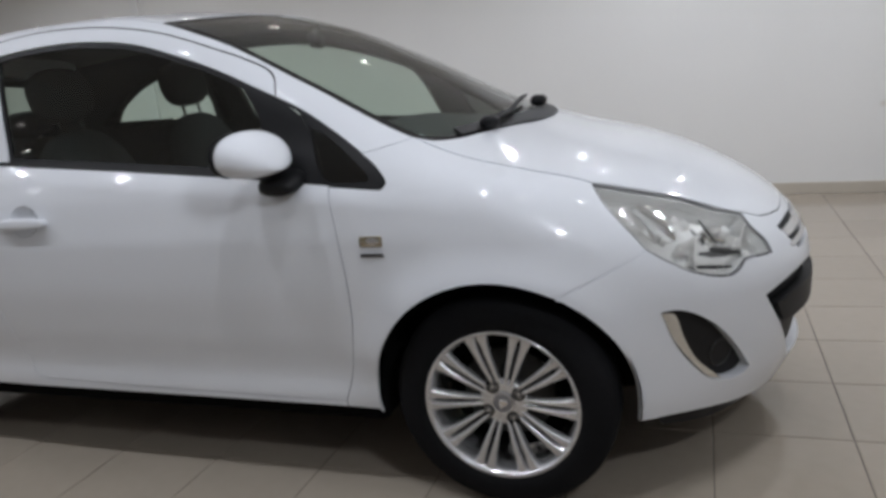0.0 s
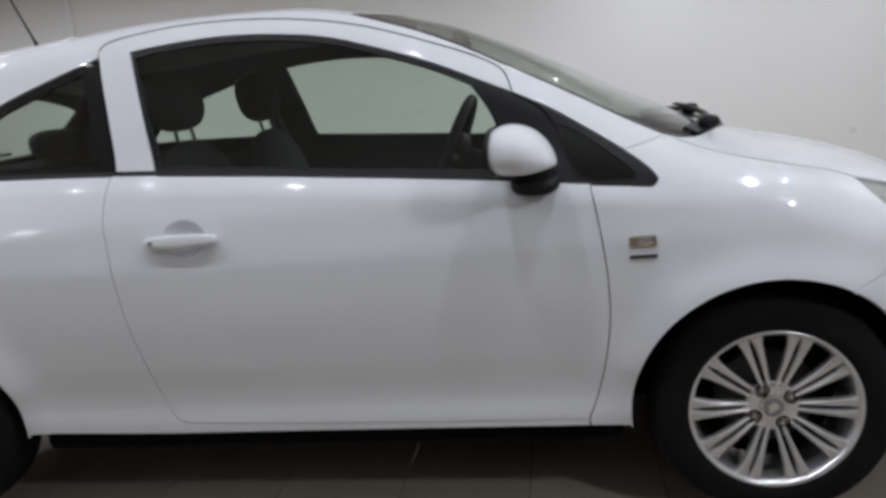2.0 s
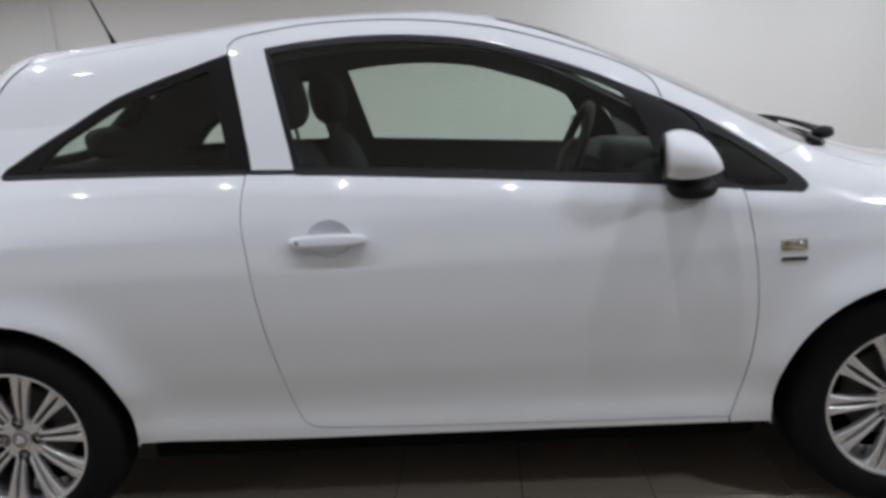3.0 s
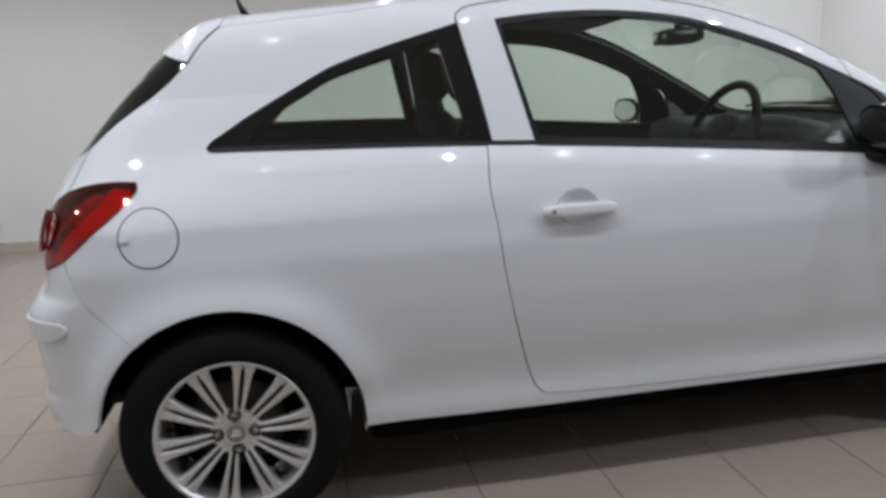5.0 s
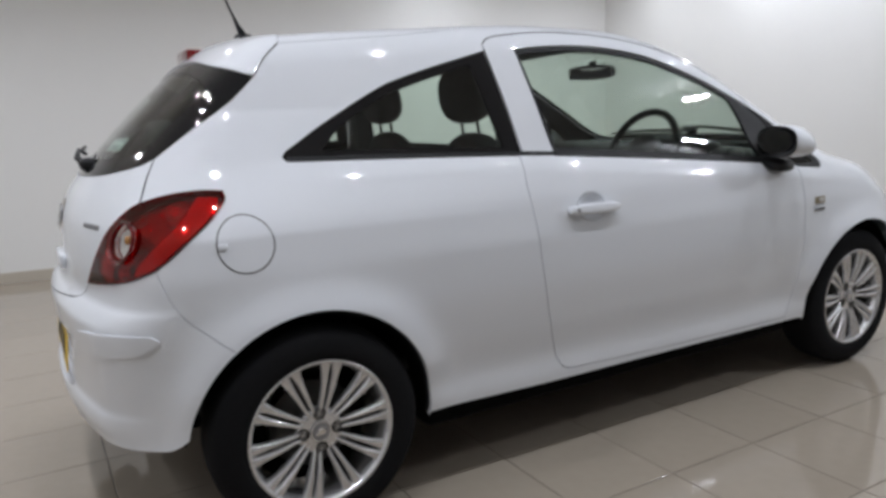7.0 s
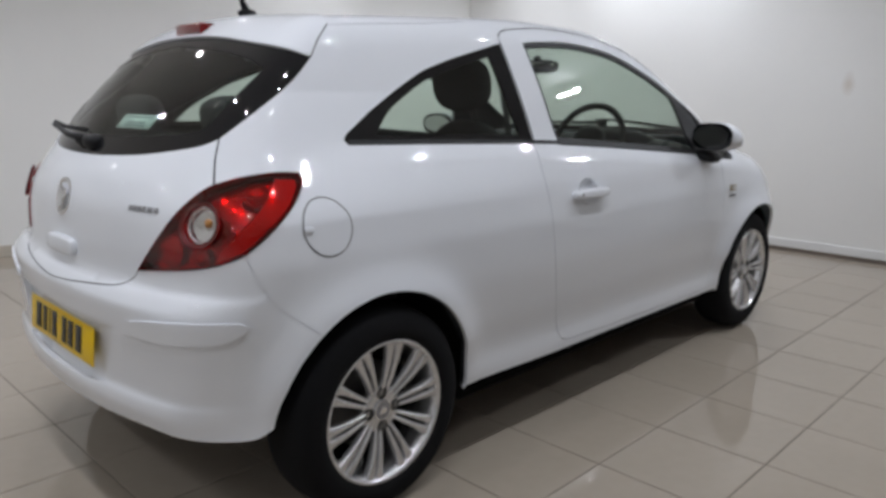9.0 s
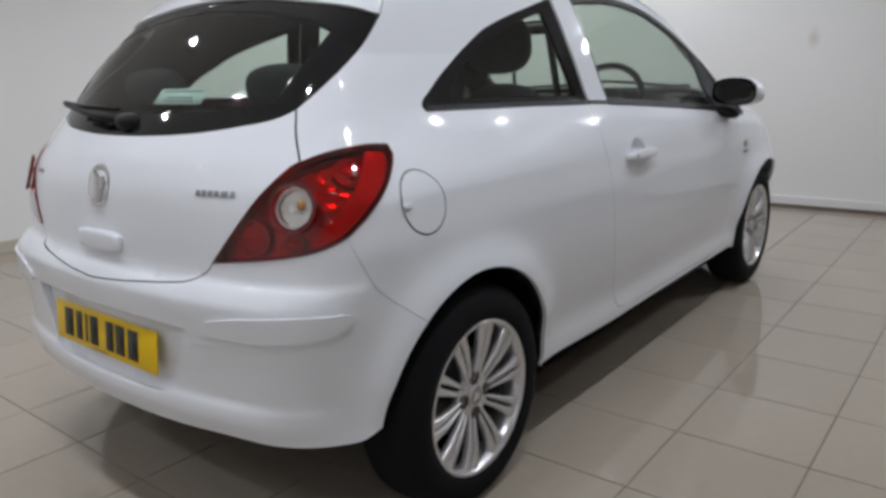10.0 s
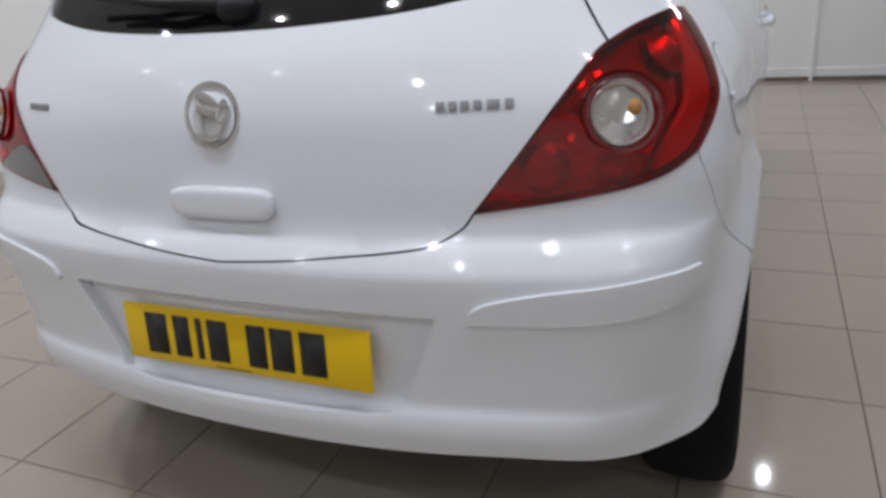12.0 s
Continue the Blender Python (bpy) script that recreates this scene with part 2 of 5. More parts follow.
def skin(x, y, z):
    """Below zero inside the car's outer skin, above zero outside; about metres."""
    a = np.abs(y)
    flare = np.zeros_like(x)
    for wheel in (0.0, 2.511):
        r = np.hypot(x - wheel, z - 0.308)
        inward = (x - wheel) * (1 if wheel < 1 else -1)
        fade = np.where(inward > 0, np.clip((z - 0.22) / 0.22, 0, 1), 1.0)
        flare = np.maximum(flare, 0.034 * np.exp(-((r - 0.345) / 0.075) ** 2) * fade)
    flare = flare + 0.014 * np.clip((-0.12 - x) / 0.2, 0, 1) * np.clip((0.66 - z) / 0.2, 0, 1) * np.exp(-((np.hypot(x, z - 0.308) - 0.345) / 0.06) ** 2)
    under = waist_line(x) - z
    ledge = 0.011 * np.where(under < 0.05, 1 - (1 - np.clip(under, 0, 0.05) / 0.05) ** 2, np.exp(-np.maximum(under - 0.05, 0) / 0.08))
    ledge = ledge * np.clip((x + 0.12) / 0.25, 0, 1) * np.clip((2.45 - x) / 0.3, 0, 1)
    side = a - (section(z) + ledge + plan_line(x) * np.clip(1.0 + 7.0 * (z - 0.88), 1.0, 3.3) + flare * np.clip((0.95 - z) / 0.3, 0, 1))
    top = z - (top_line(x + 0.10 * a * a) - crown(x) * a * a)
    front = x - (nose_line(z) - 0.77 * a ** 2.05)
    rear = tail_line(z) + tail_bow(z) * a ** 2.2 - x
    f = smooth_max(side, top * 0.8, 0.07)
    f = smooth_max(f, front * 0.8, 0.12)
    return smooth_max(f, rear * 0.85, 0.09)


def meet(origins, ways, far=3.0, steps=150):
    """Where rays from outside first meet the skin (arrays of points)."""
    o, w = np.asarray(origins, float), np.asarray(ways, float)
    w = w / np.linalg.norm(w, axis=1, keepdims=True)
    near, last = np.zeros(len(o)), np.full(len(o), np.nan)
    before = np.zeros(len(o))
    for d in np.linspace(0, far, steps):
        p = o + w * d
        inside = (skin(p[:, 0], p[:, 1], p[:, 2]) < 0) & np.isnan(last)
        last[inside], near[inside] = d, before[inside]
        before[:] = d
    bad = np.isnan(last)
    last[bad] = near[bad] = 0.0
    for _ in range(30):
        mid = (near + last) / 2
        p = o + w * mid[:, None]
        inside = skin(p[:, 0], p[:, 1], p[:, 2]) < 0
        last, near = np.where(inside, mid, last), np.where(inside, near, mid)
    return o + w * last[:, None], bad


def slope(p):
    """Outward unit normals of the skin at points."""
    e = 0.004
    g = np.stack([skin(*(p + e * np.eye(3)[i]).T) - skin(*(p - e * np.eye(3)[i]).T) for i in range(3)], 1)
    return g / np.linalg.norm(g, axis=1, keepdims=True)


SPINE_A, SPINE_B = 0.35, 2.45


def wrap_s(x, y):
    """Way round the body for a place on the right-hand side (y < 0): x along the flank, turning round the tail and the nose."""
    if x < SPINE_A:
        return SPINE_A - 0.8 * math.atan2(SPINE_A - x, -y)
    if x > SPINE_B:
        return SPINE_B + 0.8 * math.atan2(x - SPINE_B, -y)
    return x


def rays(view, uv):
    uv = np.asarray(uv, float)
    n, u, v = len(uv), uv[:, 0], uv[:, 1]
    zero, one = np.zeros(n), np.ones(n)
    if view == "side":
        return np.stack([u, -1.5 * one, v], 1), np.stack([zero, one, zero], 1)
    if view == "top":
        return np.stack([u, v, 2.2 * one], 1), np.stack([zero, zero, -one], 1)
    if view == "rear":
        return np.stack([-1.6 * one, u, v], 1), np.stack([one, zero, zero], 1)
    if view == "front":
        return np.stack([4.4 * one, u, v], 1), np.stack([-one, zero, zero], 1)
    back, fore = np.maximum(SPINE_A - u, 0) / 0.8, np.maximum(u - SPINE_B, 0) / 0.8
    turn = fore - back
    x0 = np.clip(u, SPINE_A, SPINE_B)
    way = np.stack([-np.sin(turn), np.cos(turn), zero], 1)
    return np.stack([x0, zero, v], 1) - 1.6 * way, way


def on_skin(view, uv):
    return meet(*rays(view, uv))[0]

# ---- building tools ----
from mathutils.geometry import delaunay_2d_cdt


def smooth_run(points, step):
    """A smooth run through points (Catmull-Rom), in pieces of about step; two points give a straight line."""
    p = np.array(points, float)
    out = []
    for i in range(len(p) - 1):
        a, b = p[i], p[i + 1]
        before = p[i - 1] if i else 2 * a - b
        after = p[i + 2] if i + 2 < len(p) else 2 * b - a
        n = max(1, int(math.ceil(np.linalg.norm(b - a) / step)))
        span = np.linalg.norm(b - a)
        m0 = (b - before) * span / max(np.linalg.norm(b - a) + np.linalg.norm(a - before), 1e-9)
        m1 = (after - a) * span / max(np.linalg.norm(after - b) + span, 1e-9)
        for k in range(n):
            t = k / n
            out.append((2 * t ** 3 - 3 * t * t + 1) * a + (t ** 3 - 2 * t * t + t) * m0 + (3 * t * t - 2 * t ** 3) * b + (t ** 3 - t * t) * m1)
    return out


def loop(*runs, step=0.012):
    """A closed outline of runs of points, smooth within a run, with a corner where two meet."""
    out = []
    for n, run in enumerate(runs):
        follow = runs[(n + 1) % len(runs)][0]
        run = list(run)
        pts = smooth_run(run, step)
        pts.append(np.array(run[-1], float))
        if np.linalg.norm(np.subtract(run[-1], follow)) > 1e-6:
            pts = pts[:-1] + smooth_run([run[-1], follow], step)
        else:
            pts = pts[:-1]
        out += pts
    return np.array(out)


def inside(poly, pts):
    x, y = pts[:, 0], pts[:, 1]
    hit = np.zeros(len(pts), bool)
    px, py = poly[:, 0], poly[:, 1]
    qx, qy = np.roll(px, -1), np.roll(py, -1)
    for a, b, c, d in zip(px, py, qx, qy):
        if b != d:
            hit ^= ((b > y) != (d > y)) & (x < (c - a) * (y - b) / (d - b) + a)
    return hit


def shrink(poly, by):
    """The outline moved inwards by a distance (outwards where it is below zero)."""
    area = 0.5 * np.sum(poly[:, 0] * np.roll(poly[:, 1], -1) - np.roll(poly[:, 0], -1) * poly[:, 1])
    along = np.roll(poly, -1, 0) - np.roll(poly, 1, 0)
    along = along / np.maximum(np.linalg.norm(along, axis=1, keepdims=True), 1e-9)
    inward = np.stack([-along[:, 1], along[:, 0]], 1) * (1 if area > 0 else -1)
    return poly + inward * by


def fill(poly, holes, step):
    """Triangles that fill a flat outline with even points inside."""
    loops = [poly, *holes]
    pts, edges = [], []
    for lp in loops:
        base = len(pts)
        pts += [tuple(p) for p in lp]
        edges += [(base + i, base + (i + 1) % len(lp)) for i in range(len(lp))]
    low, high = poly.min(0), poly.max(0)
    rows = np.arange(low[1] + step / 2, high[1], step * 0.87)
    grid = np.array([(x + (step / 2 if r % 2 else 0), y) for r, y in enumerate(rows) for x in np.arange(low[0], high[0] + step, step)])
    if len(grid):
        keep = inside(poly, grid)
        for h in holes:
            keep &= ~inside(h, grid)
        grid = grid[keep]
        border = np.array(pts)
        near = np.array([np.min(np.sum((border - g) ** 2, 1)) for g in grid]) if len(grid) else np.zeros(0)
        pts += [tuple(g) for g, d in zip(grid, near) if d > (0.45 * step) ** 2]
    verts, _, faces, *_ = delaunay_2d_cdt([Vector(p) for p in pts], edges, [], 0, 1e-6)
    verts = np.array([(v.x, v.y) for v in verts])
    faces = np.array([tuple(f) for f in faces])
    mid = verts[faces].mean(1)
    keep = inside(poly, mid)
    for h in holes:
        keep &= ~inside(h, mid)
    return verts, faces[keep]


def panel(view, outline, holes=(), step=0.03, gap=0.0015, offset=0.0, depth=0.012, hole_depth=None):
    """A piece of the car's skin: the outline, seen from view, laid onto the skin, with a rim turned inwards by depth.
    Returns vertices, faces and normals (zero: automatic)."""
    outer = shrink(outline, gap)
    inner = [shrink(h, -gap) for h in holes]
    uv, faces = fill(outer, inner, step)
    p = on_skin(view, uv)
    n = slope(p)
    p = p + n * offset
    a, b, c = p[faces[:, 0]], p[faces[:, 1]], p[faces[:, 2]]
    turned = np.sum(np.cross(b - a, c - a) * (n[faces[:, 0]] + n[faces[:, 1]] + n[faces[:, 2]]), 1) < 0
    faces[turned] = faces[turned][:, ::-1]
    verts, faces, normals = p.tolist(), faces.tolist(), n.tolist()
    if depth:
        count = {}
        for f in faces:
            for i in range(len(f)):
                e = (f[i], f[(i + 1) % len(f)])
                count[e] = count.get(e, 0) + 1
        rim = [e for e in count if (e[1], e[0]) not in count]
        low, high = {}, {}
        for i in {i for e in rim for i in e}:
            high[i] = len(verts)
            verts.append(p[i].tolist())
            normals.append((0, 0, 0))
            low[i] = len(verts)
            deep = depth
            if hole_depth is not None and any(np.min(np.sum((h - uv[i]) ** 2, 1)) < 1e-8 for h in inner):
                deep = hole_depth
            verts.append((p[i] - n[i] * deep).tolist())
            normals.append((0, 0, 0))
        faces += [[high[b], high[a], low[a], low[b]] for a, b in rim]
    return verts, faces, normals


def joined(*pieces):
    verts, faces, normals = [], [], []
    for v, f, n in pieces:
        base = len(verts)
        verts += v
        normals += n
        faces += [[i + base for i in q] for q in f]
    return verts, faces, normals


def mirrored(piece):
    v, f, n = piece
    return [(x, -y, z) for x, y, z in v], [q[::-1] for q in f], [(x, -y, z) for x, y, z in n]


def skin_mesh(name, piece, material):
    v, f, n = piece
    me = bpy.data.meshes.new(name)
    me.from_pydata(v, [], f)
    me.materials.append(material)
    me.polygons.foreach_set("use_smooth", [True] * len(me.polygons))
    me.update()
    me.normals_split_custom_set_from_vertices(n)
    return me


def thing(name, label, category, group="", at=(0, 0, 0)):
    ob = tagged(new(name), label, category, group)
    ob.location = at
    return ob


def skin_part(name, piece, material, parent, label=""):
    ob = new(name, skin_mesh(name, piece, material))
    ob.parent = parent
    return tagged(ob, label)


def part(name, bm, material, parent, label="", smooth=True):
    me = bpy.data.meshes.new(name)
    bm.normal_update()
    bm.to_mesh(me)
    bm.free()
    me.materials.append(material)
    me.polygons.foreach_set("use_smooth", [smooth] * len(me.polygons))
    ob = new(name, me)
    ob.parent = parent
    return tagged(ob, label)


def box_bm(x0, x1, y0, y1, z0, z1, bevel=0.0, segments=2):
    bm = bmesh.new()
    bmesh.ops.create_cube(bm, size=1, matrix=Matrix.LocRotScale(((x0 + x1) / 2, (y0 + y1) / 2, (z0 + z1) / 2), None, (x1 - x0, y1 - y0, z1 - z0)))
    if bevel:
        bmesh.ops.bevel(bm, geom=bm.edges[:], offset=bevel, segments=segments, affect="EDGES", profile=0.5)
    return bm


def blob_bm(centre, size, power=2.6, turn=(0, 0, 0), rings=16, around=28, shape=None):
    """A rounded cushion form; power 2 is an ellipsoid, more is boxier."""
    bm = bmesh.new()
    m = Matrix.Translation(centre) @ Euler([radians(a) for a in turn]).to_matrix().to_4x4()

    def place(u, v):
        def pw(c, e):
            return math.copysign(abs(c) ** e, c)
        e = 2 / power
        q = Vector((pw(math.cos(v), e) * pw(math.cos(u), e) * size[0] / 2, pw(math.cos(v), e) * pw(math.sin(u), e) * size[1] / 2, pw(math.sin(v), e) * size[2] / 2))
        if shape:
            q = Vector(shape(q))
        return m @ q

    rows = []
    for r in range(1, rings):
        v = -math.pi / 2 + math.pi * r / rings
        rows.append([bm.verts.new(place(2 * math.pi * k / around, v)) for k in range(around)])
    low, high = bm.verts.new(place(0, -math.pi / 2)), bm.verts.new(place(0, math.pi / 2))
    for a, b in zip(rows, rows[1:]):
        for k in range(around):
            bm.faces.new((a[k], a[(k + 1) % around], b[(k + 1) % around], b[k]))
    for k in range(around):
        bm.faces.new((low, rows[0][(k + 1) % around], rows[0][k]))
        bm.faces.new((high, rows[-1][k], rows[-1][(k + 1) % around]))
    return bm


def tube_bm(points, radius, around=8, closed=False, ends=None):
    """A round bar along points; radius may be a list, one a point."""
    bm = bmesh.new()
    pts = [Vector(p) for p in points]
    n = len(pts)
    rad = [radius] * n if isinstance(radius, (int, float)) else list(radius)
    rows, up = [], Vector((0.13, 0.21, 0.97)).normalized()
    for i, p in enumerate(pts):
        a = pts[(i - 1) % n] if closed or i else p
        b = pts[(i + 1) % n] if closed or i < n - 1 else p
        d = (b - a).normalized()
        s = d.cross(up).normalized()
        w = s.cross(d)
        rows.append([bm.verts.new(p + rad[i] * (math.cos(2 * math.pi * k / around) * s + math.sin(2 * math.pi * k / around) * w)) for k in range(around)])
    for i in range(n if closed else n - 1):
        a, b = rows[i], rows[(i + 1) % n]
        for k in range(around):
            bm.faces.new((a[k], a[(k + 1) % around], b[(k + 1) % around], b[k]))
    if not closed:
        bm.faces.new(rows[0][::-1])
        bm.faces.new(rows[-1])
    bmesh.ops.recalc_face_normals(bm, faces=bm.faces[:])
    return bm


def turned_bm(profile, around=64, axis="y", closed=False):
    """A form turned about the y axis from (radius, y) points."""
    bm = bmesh.new()
    rows = []
    for k in range(around):
        a = 2 * math.pi * k / around
        rows.append([bm.verts.new((r * math.cos(a), y, r * math.sin(a))) for r, y in profile])
    m = len(profile)
    for k in range(around):
        a, b = rows[k], rows[(k + 1) % around]
        for i in range(m if closed else m - 1):
            j = (i + 1) % m
            bm.faces.new((a[i], a[j], b[j], b[i]))
    bmesh.ops.remove_doubles(bm, verts=bm.verts[:], dist=1e-6)
    bmesh.ops.recalc_face_normals(bm, faces=bm.faces[:])
    return bm


def merged(*bms):
    out = bmesh.new()
    for b in bms:
        me = bpy.data.meshes.new("piece")
        b.to_mesh(me)
        b.free()
        out.from_mesh(me)
        bpy.data.meshes.remove(me)
    return out


def moved(bm, m):
    bmesh.ops.transform(bm, matrix=m, verts=bm.verts[:])
    if m.to_3x3().determinant() < 0:
        bmesh.ops.reverse_faces(bm, faces=bm.faces[:])
    return bm

# ---- the room ----
def slab(name, x0, x1, y0, y1, z0, z1, material, label="", category="", bevel=0.0):
    ob = part(name, box_bm(x0, x1, y0, y1, z0, z1, bevel), material, None, label, smooth=False)
    return tagged(ob, label, category, kind="structure")


RX0, RX1, RY0, RY1 = ROOM_X[0], ROOM_X[1], ROOM_Y[0], ROOM_Y[1]
NORTH = pose(1.5, 3.55, 0, 0, 0, -5.7)
north = slab("wall_north", -8, 4.2, 0, 0.2, -0.1, CEILING, WALL, "plain white painted showroom wall above a tile skirting", "wall")
north.matrix_basis = NORTH
slab("wall_east", RX1, RX1 + 0.2, RY0, RY1, -0.1, CEILING, WALL, "plain white painted end wall with faint smudges", "wall")
slab("wall_south", RX0 - 0.2, RX1 + 0.2, RY0 - 0.2, RY0, -0.1, CEILING, WALL, "plain white painted wall closing the showroom", "wall")
slab("wall_west", RX0 - 0.2, RX0, RY0, RY1, -0.1, CEILING, WALL, "plain white painted side wall of the showroom", "wall")
slab("ceiling", RX0 - 0.2, RX1 + 0.2, RY0 - 0.2, RY1 + 0.2, CEILING, CEILING + 0.15, CEIL, "white painted ceiling set with rows of downlights", "ceiling")
floor = slab("floor", RX0, RX1, RY0, RY1, -0.12, -0.003, GROUT, "polished beige square floor tiles with dark thin joints", "floor")
slab("baseboard_north", -7.5, 3.2, -0.012, -0.0005, 0.0, 0.085, SKIRT, "low cream tile skirting along the wall", "skirting", 0.003).matrix_basis = NORTH
slab("baseboard_east", RX1 - 0.014, RX1 - 0.0005, RY0, RY1, 0.030, 0.095, CEIL, "low white skirting along the end wall", "skirting", 0.004)
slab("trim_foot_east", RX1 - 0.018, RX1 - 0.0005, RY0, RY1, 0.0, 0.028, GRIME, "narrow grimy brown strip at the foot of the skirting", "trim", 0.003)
slab("trim_north", -4.02, -3.90, -0.03, -0.0005, 0.09, CEILING - 0.001, CEIL, "flat white upright cover board on the wall", "trim", 0.006).matrix_basis = NORTH
slab("trim_east", RX1 - 0.022, RX1 - 0.0005, -1.20, -1.175, 0.0, CEILING - 0.001, CEIL, "thin white upright cover strip on the end wall", "trim", 0.004)


def downlight():
    ob = thing("downlight", "small round white recessed ceiling downlight, switched on", "downlight", "ceiling downlights")
    part("bezel", turned_bm([(0.046, 0.0), (0.058, 0.0), (0.062, 0.004), (0.060, 0.008), (0.046, 0.010)], 24, closed=True), CEIL, ob)
    lens = bmesh.new()
    bmesh.ops.create_circle(lens, cap_ends=True, segments=24, radius=0.046, matrix=pose(0, 0.004, 0, 90))
    part("lens", lens, LAMP_GLOW, ob, "glowing frosted lens")
    return ob


first_light = downlight()
first = True
# the added fill places behind the car get the same fitting and lens
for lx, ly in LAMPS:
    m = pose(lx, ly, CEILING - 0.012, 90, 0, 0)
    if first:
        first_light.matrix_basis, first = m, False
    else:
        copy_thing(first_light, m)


flood = thing("floodlight", "three-lamp black ceiling floodlight, switched on", "floodlight")
flood_place = Matrix.Translation(FLOOD_AT) @ FLOOD_TURN
part("housing", moved(box_bm(-0.15, 0.15, -0.055, 0.055, 0.004, 0.06, 0.012), flood_place), BLACK_TRIM, flood, "black metal housing")
part("stem", tube_bm([tuple(FLOOD_AT + Vector((0, 0, 0.02))), (FLOOD_AT.x, FLOOD_AT.y, CEILING - 0.001)], 0.012, 10), BLACK_TRIM, flood, "black stem to the ceiling")
for k in (-1, 0, 1):
    glow = bmesh.new()
    bmesh.ops.create_circle(glow, cap_ends=True, segments=24, radius=0.032, matrix=Matrix.Translation((k * 0.085, 0, 0.0)))
    part("lens", moved(glow, flood_place), LAMP_GLOW, flood, "glowing round lens")

# ---- the car: outlines of its panels, as (way round the body, height) ----
MID_R = SPINE_A - 0.4 * math.pi
MID_F = SPINE_B + 0.4 * math.pi


def over_rear(run):
    """A run from the right-hand side to the tail's middle, carried on to the other side."""
    return list(run) + [(2 * MID_R - s, z) for s, z in reversed(run)]


def over_front(run):
    return list(run) + [(2 * MID_F - s, z) for s, z in reversed(run)]


def swap(run):
    return [(2 * MID_R - s, z) for s, z in run]


def swap_front(run):
    return [(2 * MID_F - s, z) for s, z in run]


def to_wrap(xz):
    return [(wrap_s(p[0], p[1]), p[2]) for p in on_skin("side", xz)]


def arch(cx, a0, a1, r=0.355, n=22):
    return to_wrap([(cx + r * math.cos(radians(a)), 0.308 + r * math.sin(radians(a))) for a in np.linspace(a0, a1, n)])


# door shut lines
DOOR_REAR = [(0.749, 1.034), (0.739, 0.931), (0.750, 0.828), (0.767, 0.685), (0.792, 0.548), (0.828, 0.400), (0.848, 0.345), (0.872, 0.318), (0.91, 0.308)]
DOOR_FOOT = [(0.91, 0.308), (1.154, 0.301), (1.6, 0.294), (2.045, 0.290)]
DOOR_FRONT = [(2.045, 0.290), (2.068, 0.35), (2.089, 0.427), (2.110, 0.556), (2.111, 0.679), (2.099, 0.797), (2.084, 0.895), (2.080, 0.921)]
DOOR_TOP = [(0.700, 1.392), (0.722, 1.412), (0.778, 1.424), (0.979, 1.440), (1.230, 1.428), (1.470, 1.386), (1.699, 1.309), (1.835, 1.250), (1.880, 1.215), (1.898, 1.163)]
# window openings
WAIST = [(-0.040, 1.060), (0.408, 1.048), (0.745, 1.036), (0.889, 1.028), (1.2, 1.004), (1.53, 0.976), (1.827, 0.949), (2.0, 0.930), (2.232, 0.903)]
QUARTER_ARCH = [(-0.042, 1.090), (0.067, 1.156), (0.257, 1.239), (0.442, 1.302), (0.608, 1.348), (0.700, 1.372)]
WINDOW_ARCH = [(0.810, 1.378), (0.903, 1.387), (1.070, 1.393), (1.233, 1.384), (1.393, 1.359), (1.547, 1.312), (1.697, 1.256), (1.842, 1.189), (1.898, 1.163)]
CORNER_ARCH = [(1.898, 1.163), (1.983, 1.120), (2.10, 1.044), (2.17, 0.995), (2.222, 0.952), (2.246, 0.920), (2.232, 0.903)]
# tail
LAMP_IN = [(-0.541, 0.746), (-0.484, 0.830), (-0.432, 0.903), (-0.378, 0.961), (-0.358, 0.973)]
LAMP_TOP = [(-0.358, 0.973), (-0.304, 0.991), (-0.232, 1.001), (-0.184, 0.997)]
LAMP_OUT = [(-0.184, 0.997), (-0.174, 0.972), (-0.194, 0.918), (-0.238, 0.856), (-0.279, 0.812)]
LAMP_FOOT = [(-0.279, 0.812), (-0.328, 0.788), (-0.41, 0.766), (-0.541, 0.746)]
GATE_FOOT = [(-0.541, 0.746), (-0.557, 0.722), (-0.593, 0.702), (-0.642, 0.694), (-0.717, 0.686), (-0.798, 0.677), (MID_R, 0.669)]
GATE_SIDE = [(-0.358, 0.973), (-0.369, 1.03), (-0.371, 1.084)]
PANE_FOOT = [(-0.371, 1.084), (-0.412, 1.066), (-0.48, 1.052), (-0.614, 1.034), (-0.778, 1.025), (MID_R, 1.023)]
PANE_SIDE = [(-0.371, 1.084), (-0.286, 1.159), (-0.204, 1.235), (-0.148, 1.300)]
PANE_TOP = [(-0.148, 1.300), (-0.21, 1.319), (-0.31, 1.336), (-0.54, 1.362), (-0.74, 1.371), (MID_R, 1.373)]
# top view (x, y)
ROOF_EDGE = [(0.05, -0.500), (0.2, -0.510), (0.5, -0.525), (1.0, -0.535), (1.3, -0.545), (1.46, -0.560)]
SCREEN_SIDE = [(1.46, -0.560), (1.580, -0.580), (1.775, -0.598), (2.065, -0.630), (2.20, -0.640), (2.285, -0.640)]
SCREEN_FOOT = [(2.285, -0.640), (2.33, -0.618), (2.385, -0.55), (2.43, -0.455), (2.485, -0.32), (2.535, -0.16), (2.55, 0.0)]
SCREEN_HEAD = [(1.46, -0.560), (1.475, -0.52), (1.50, -0.40), (1.52, -0.2), (1.525, 0.0)]
BONNET_SIDE = [(2.285, -0.640), (2.45, -0.650), (2.62, -0.644), (2.758, -0.622)]
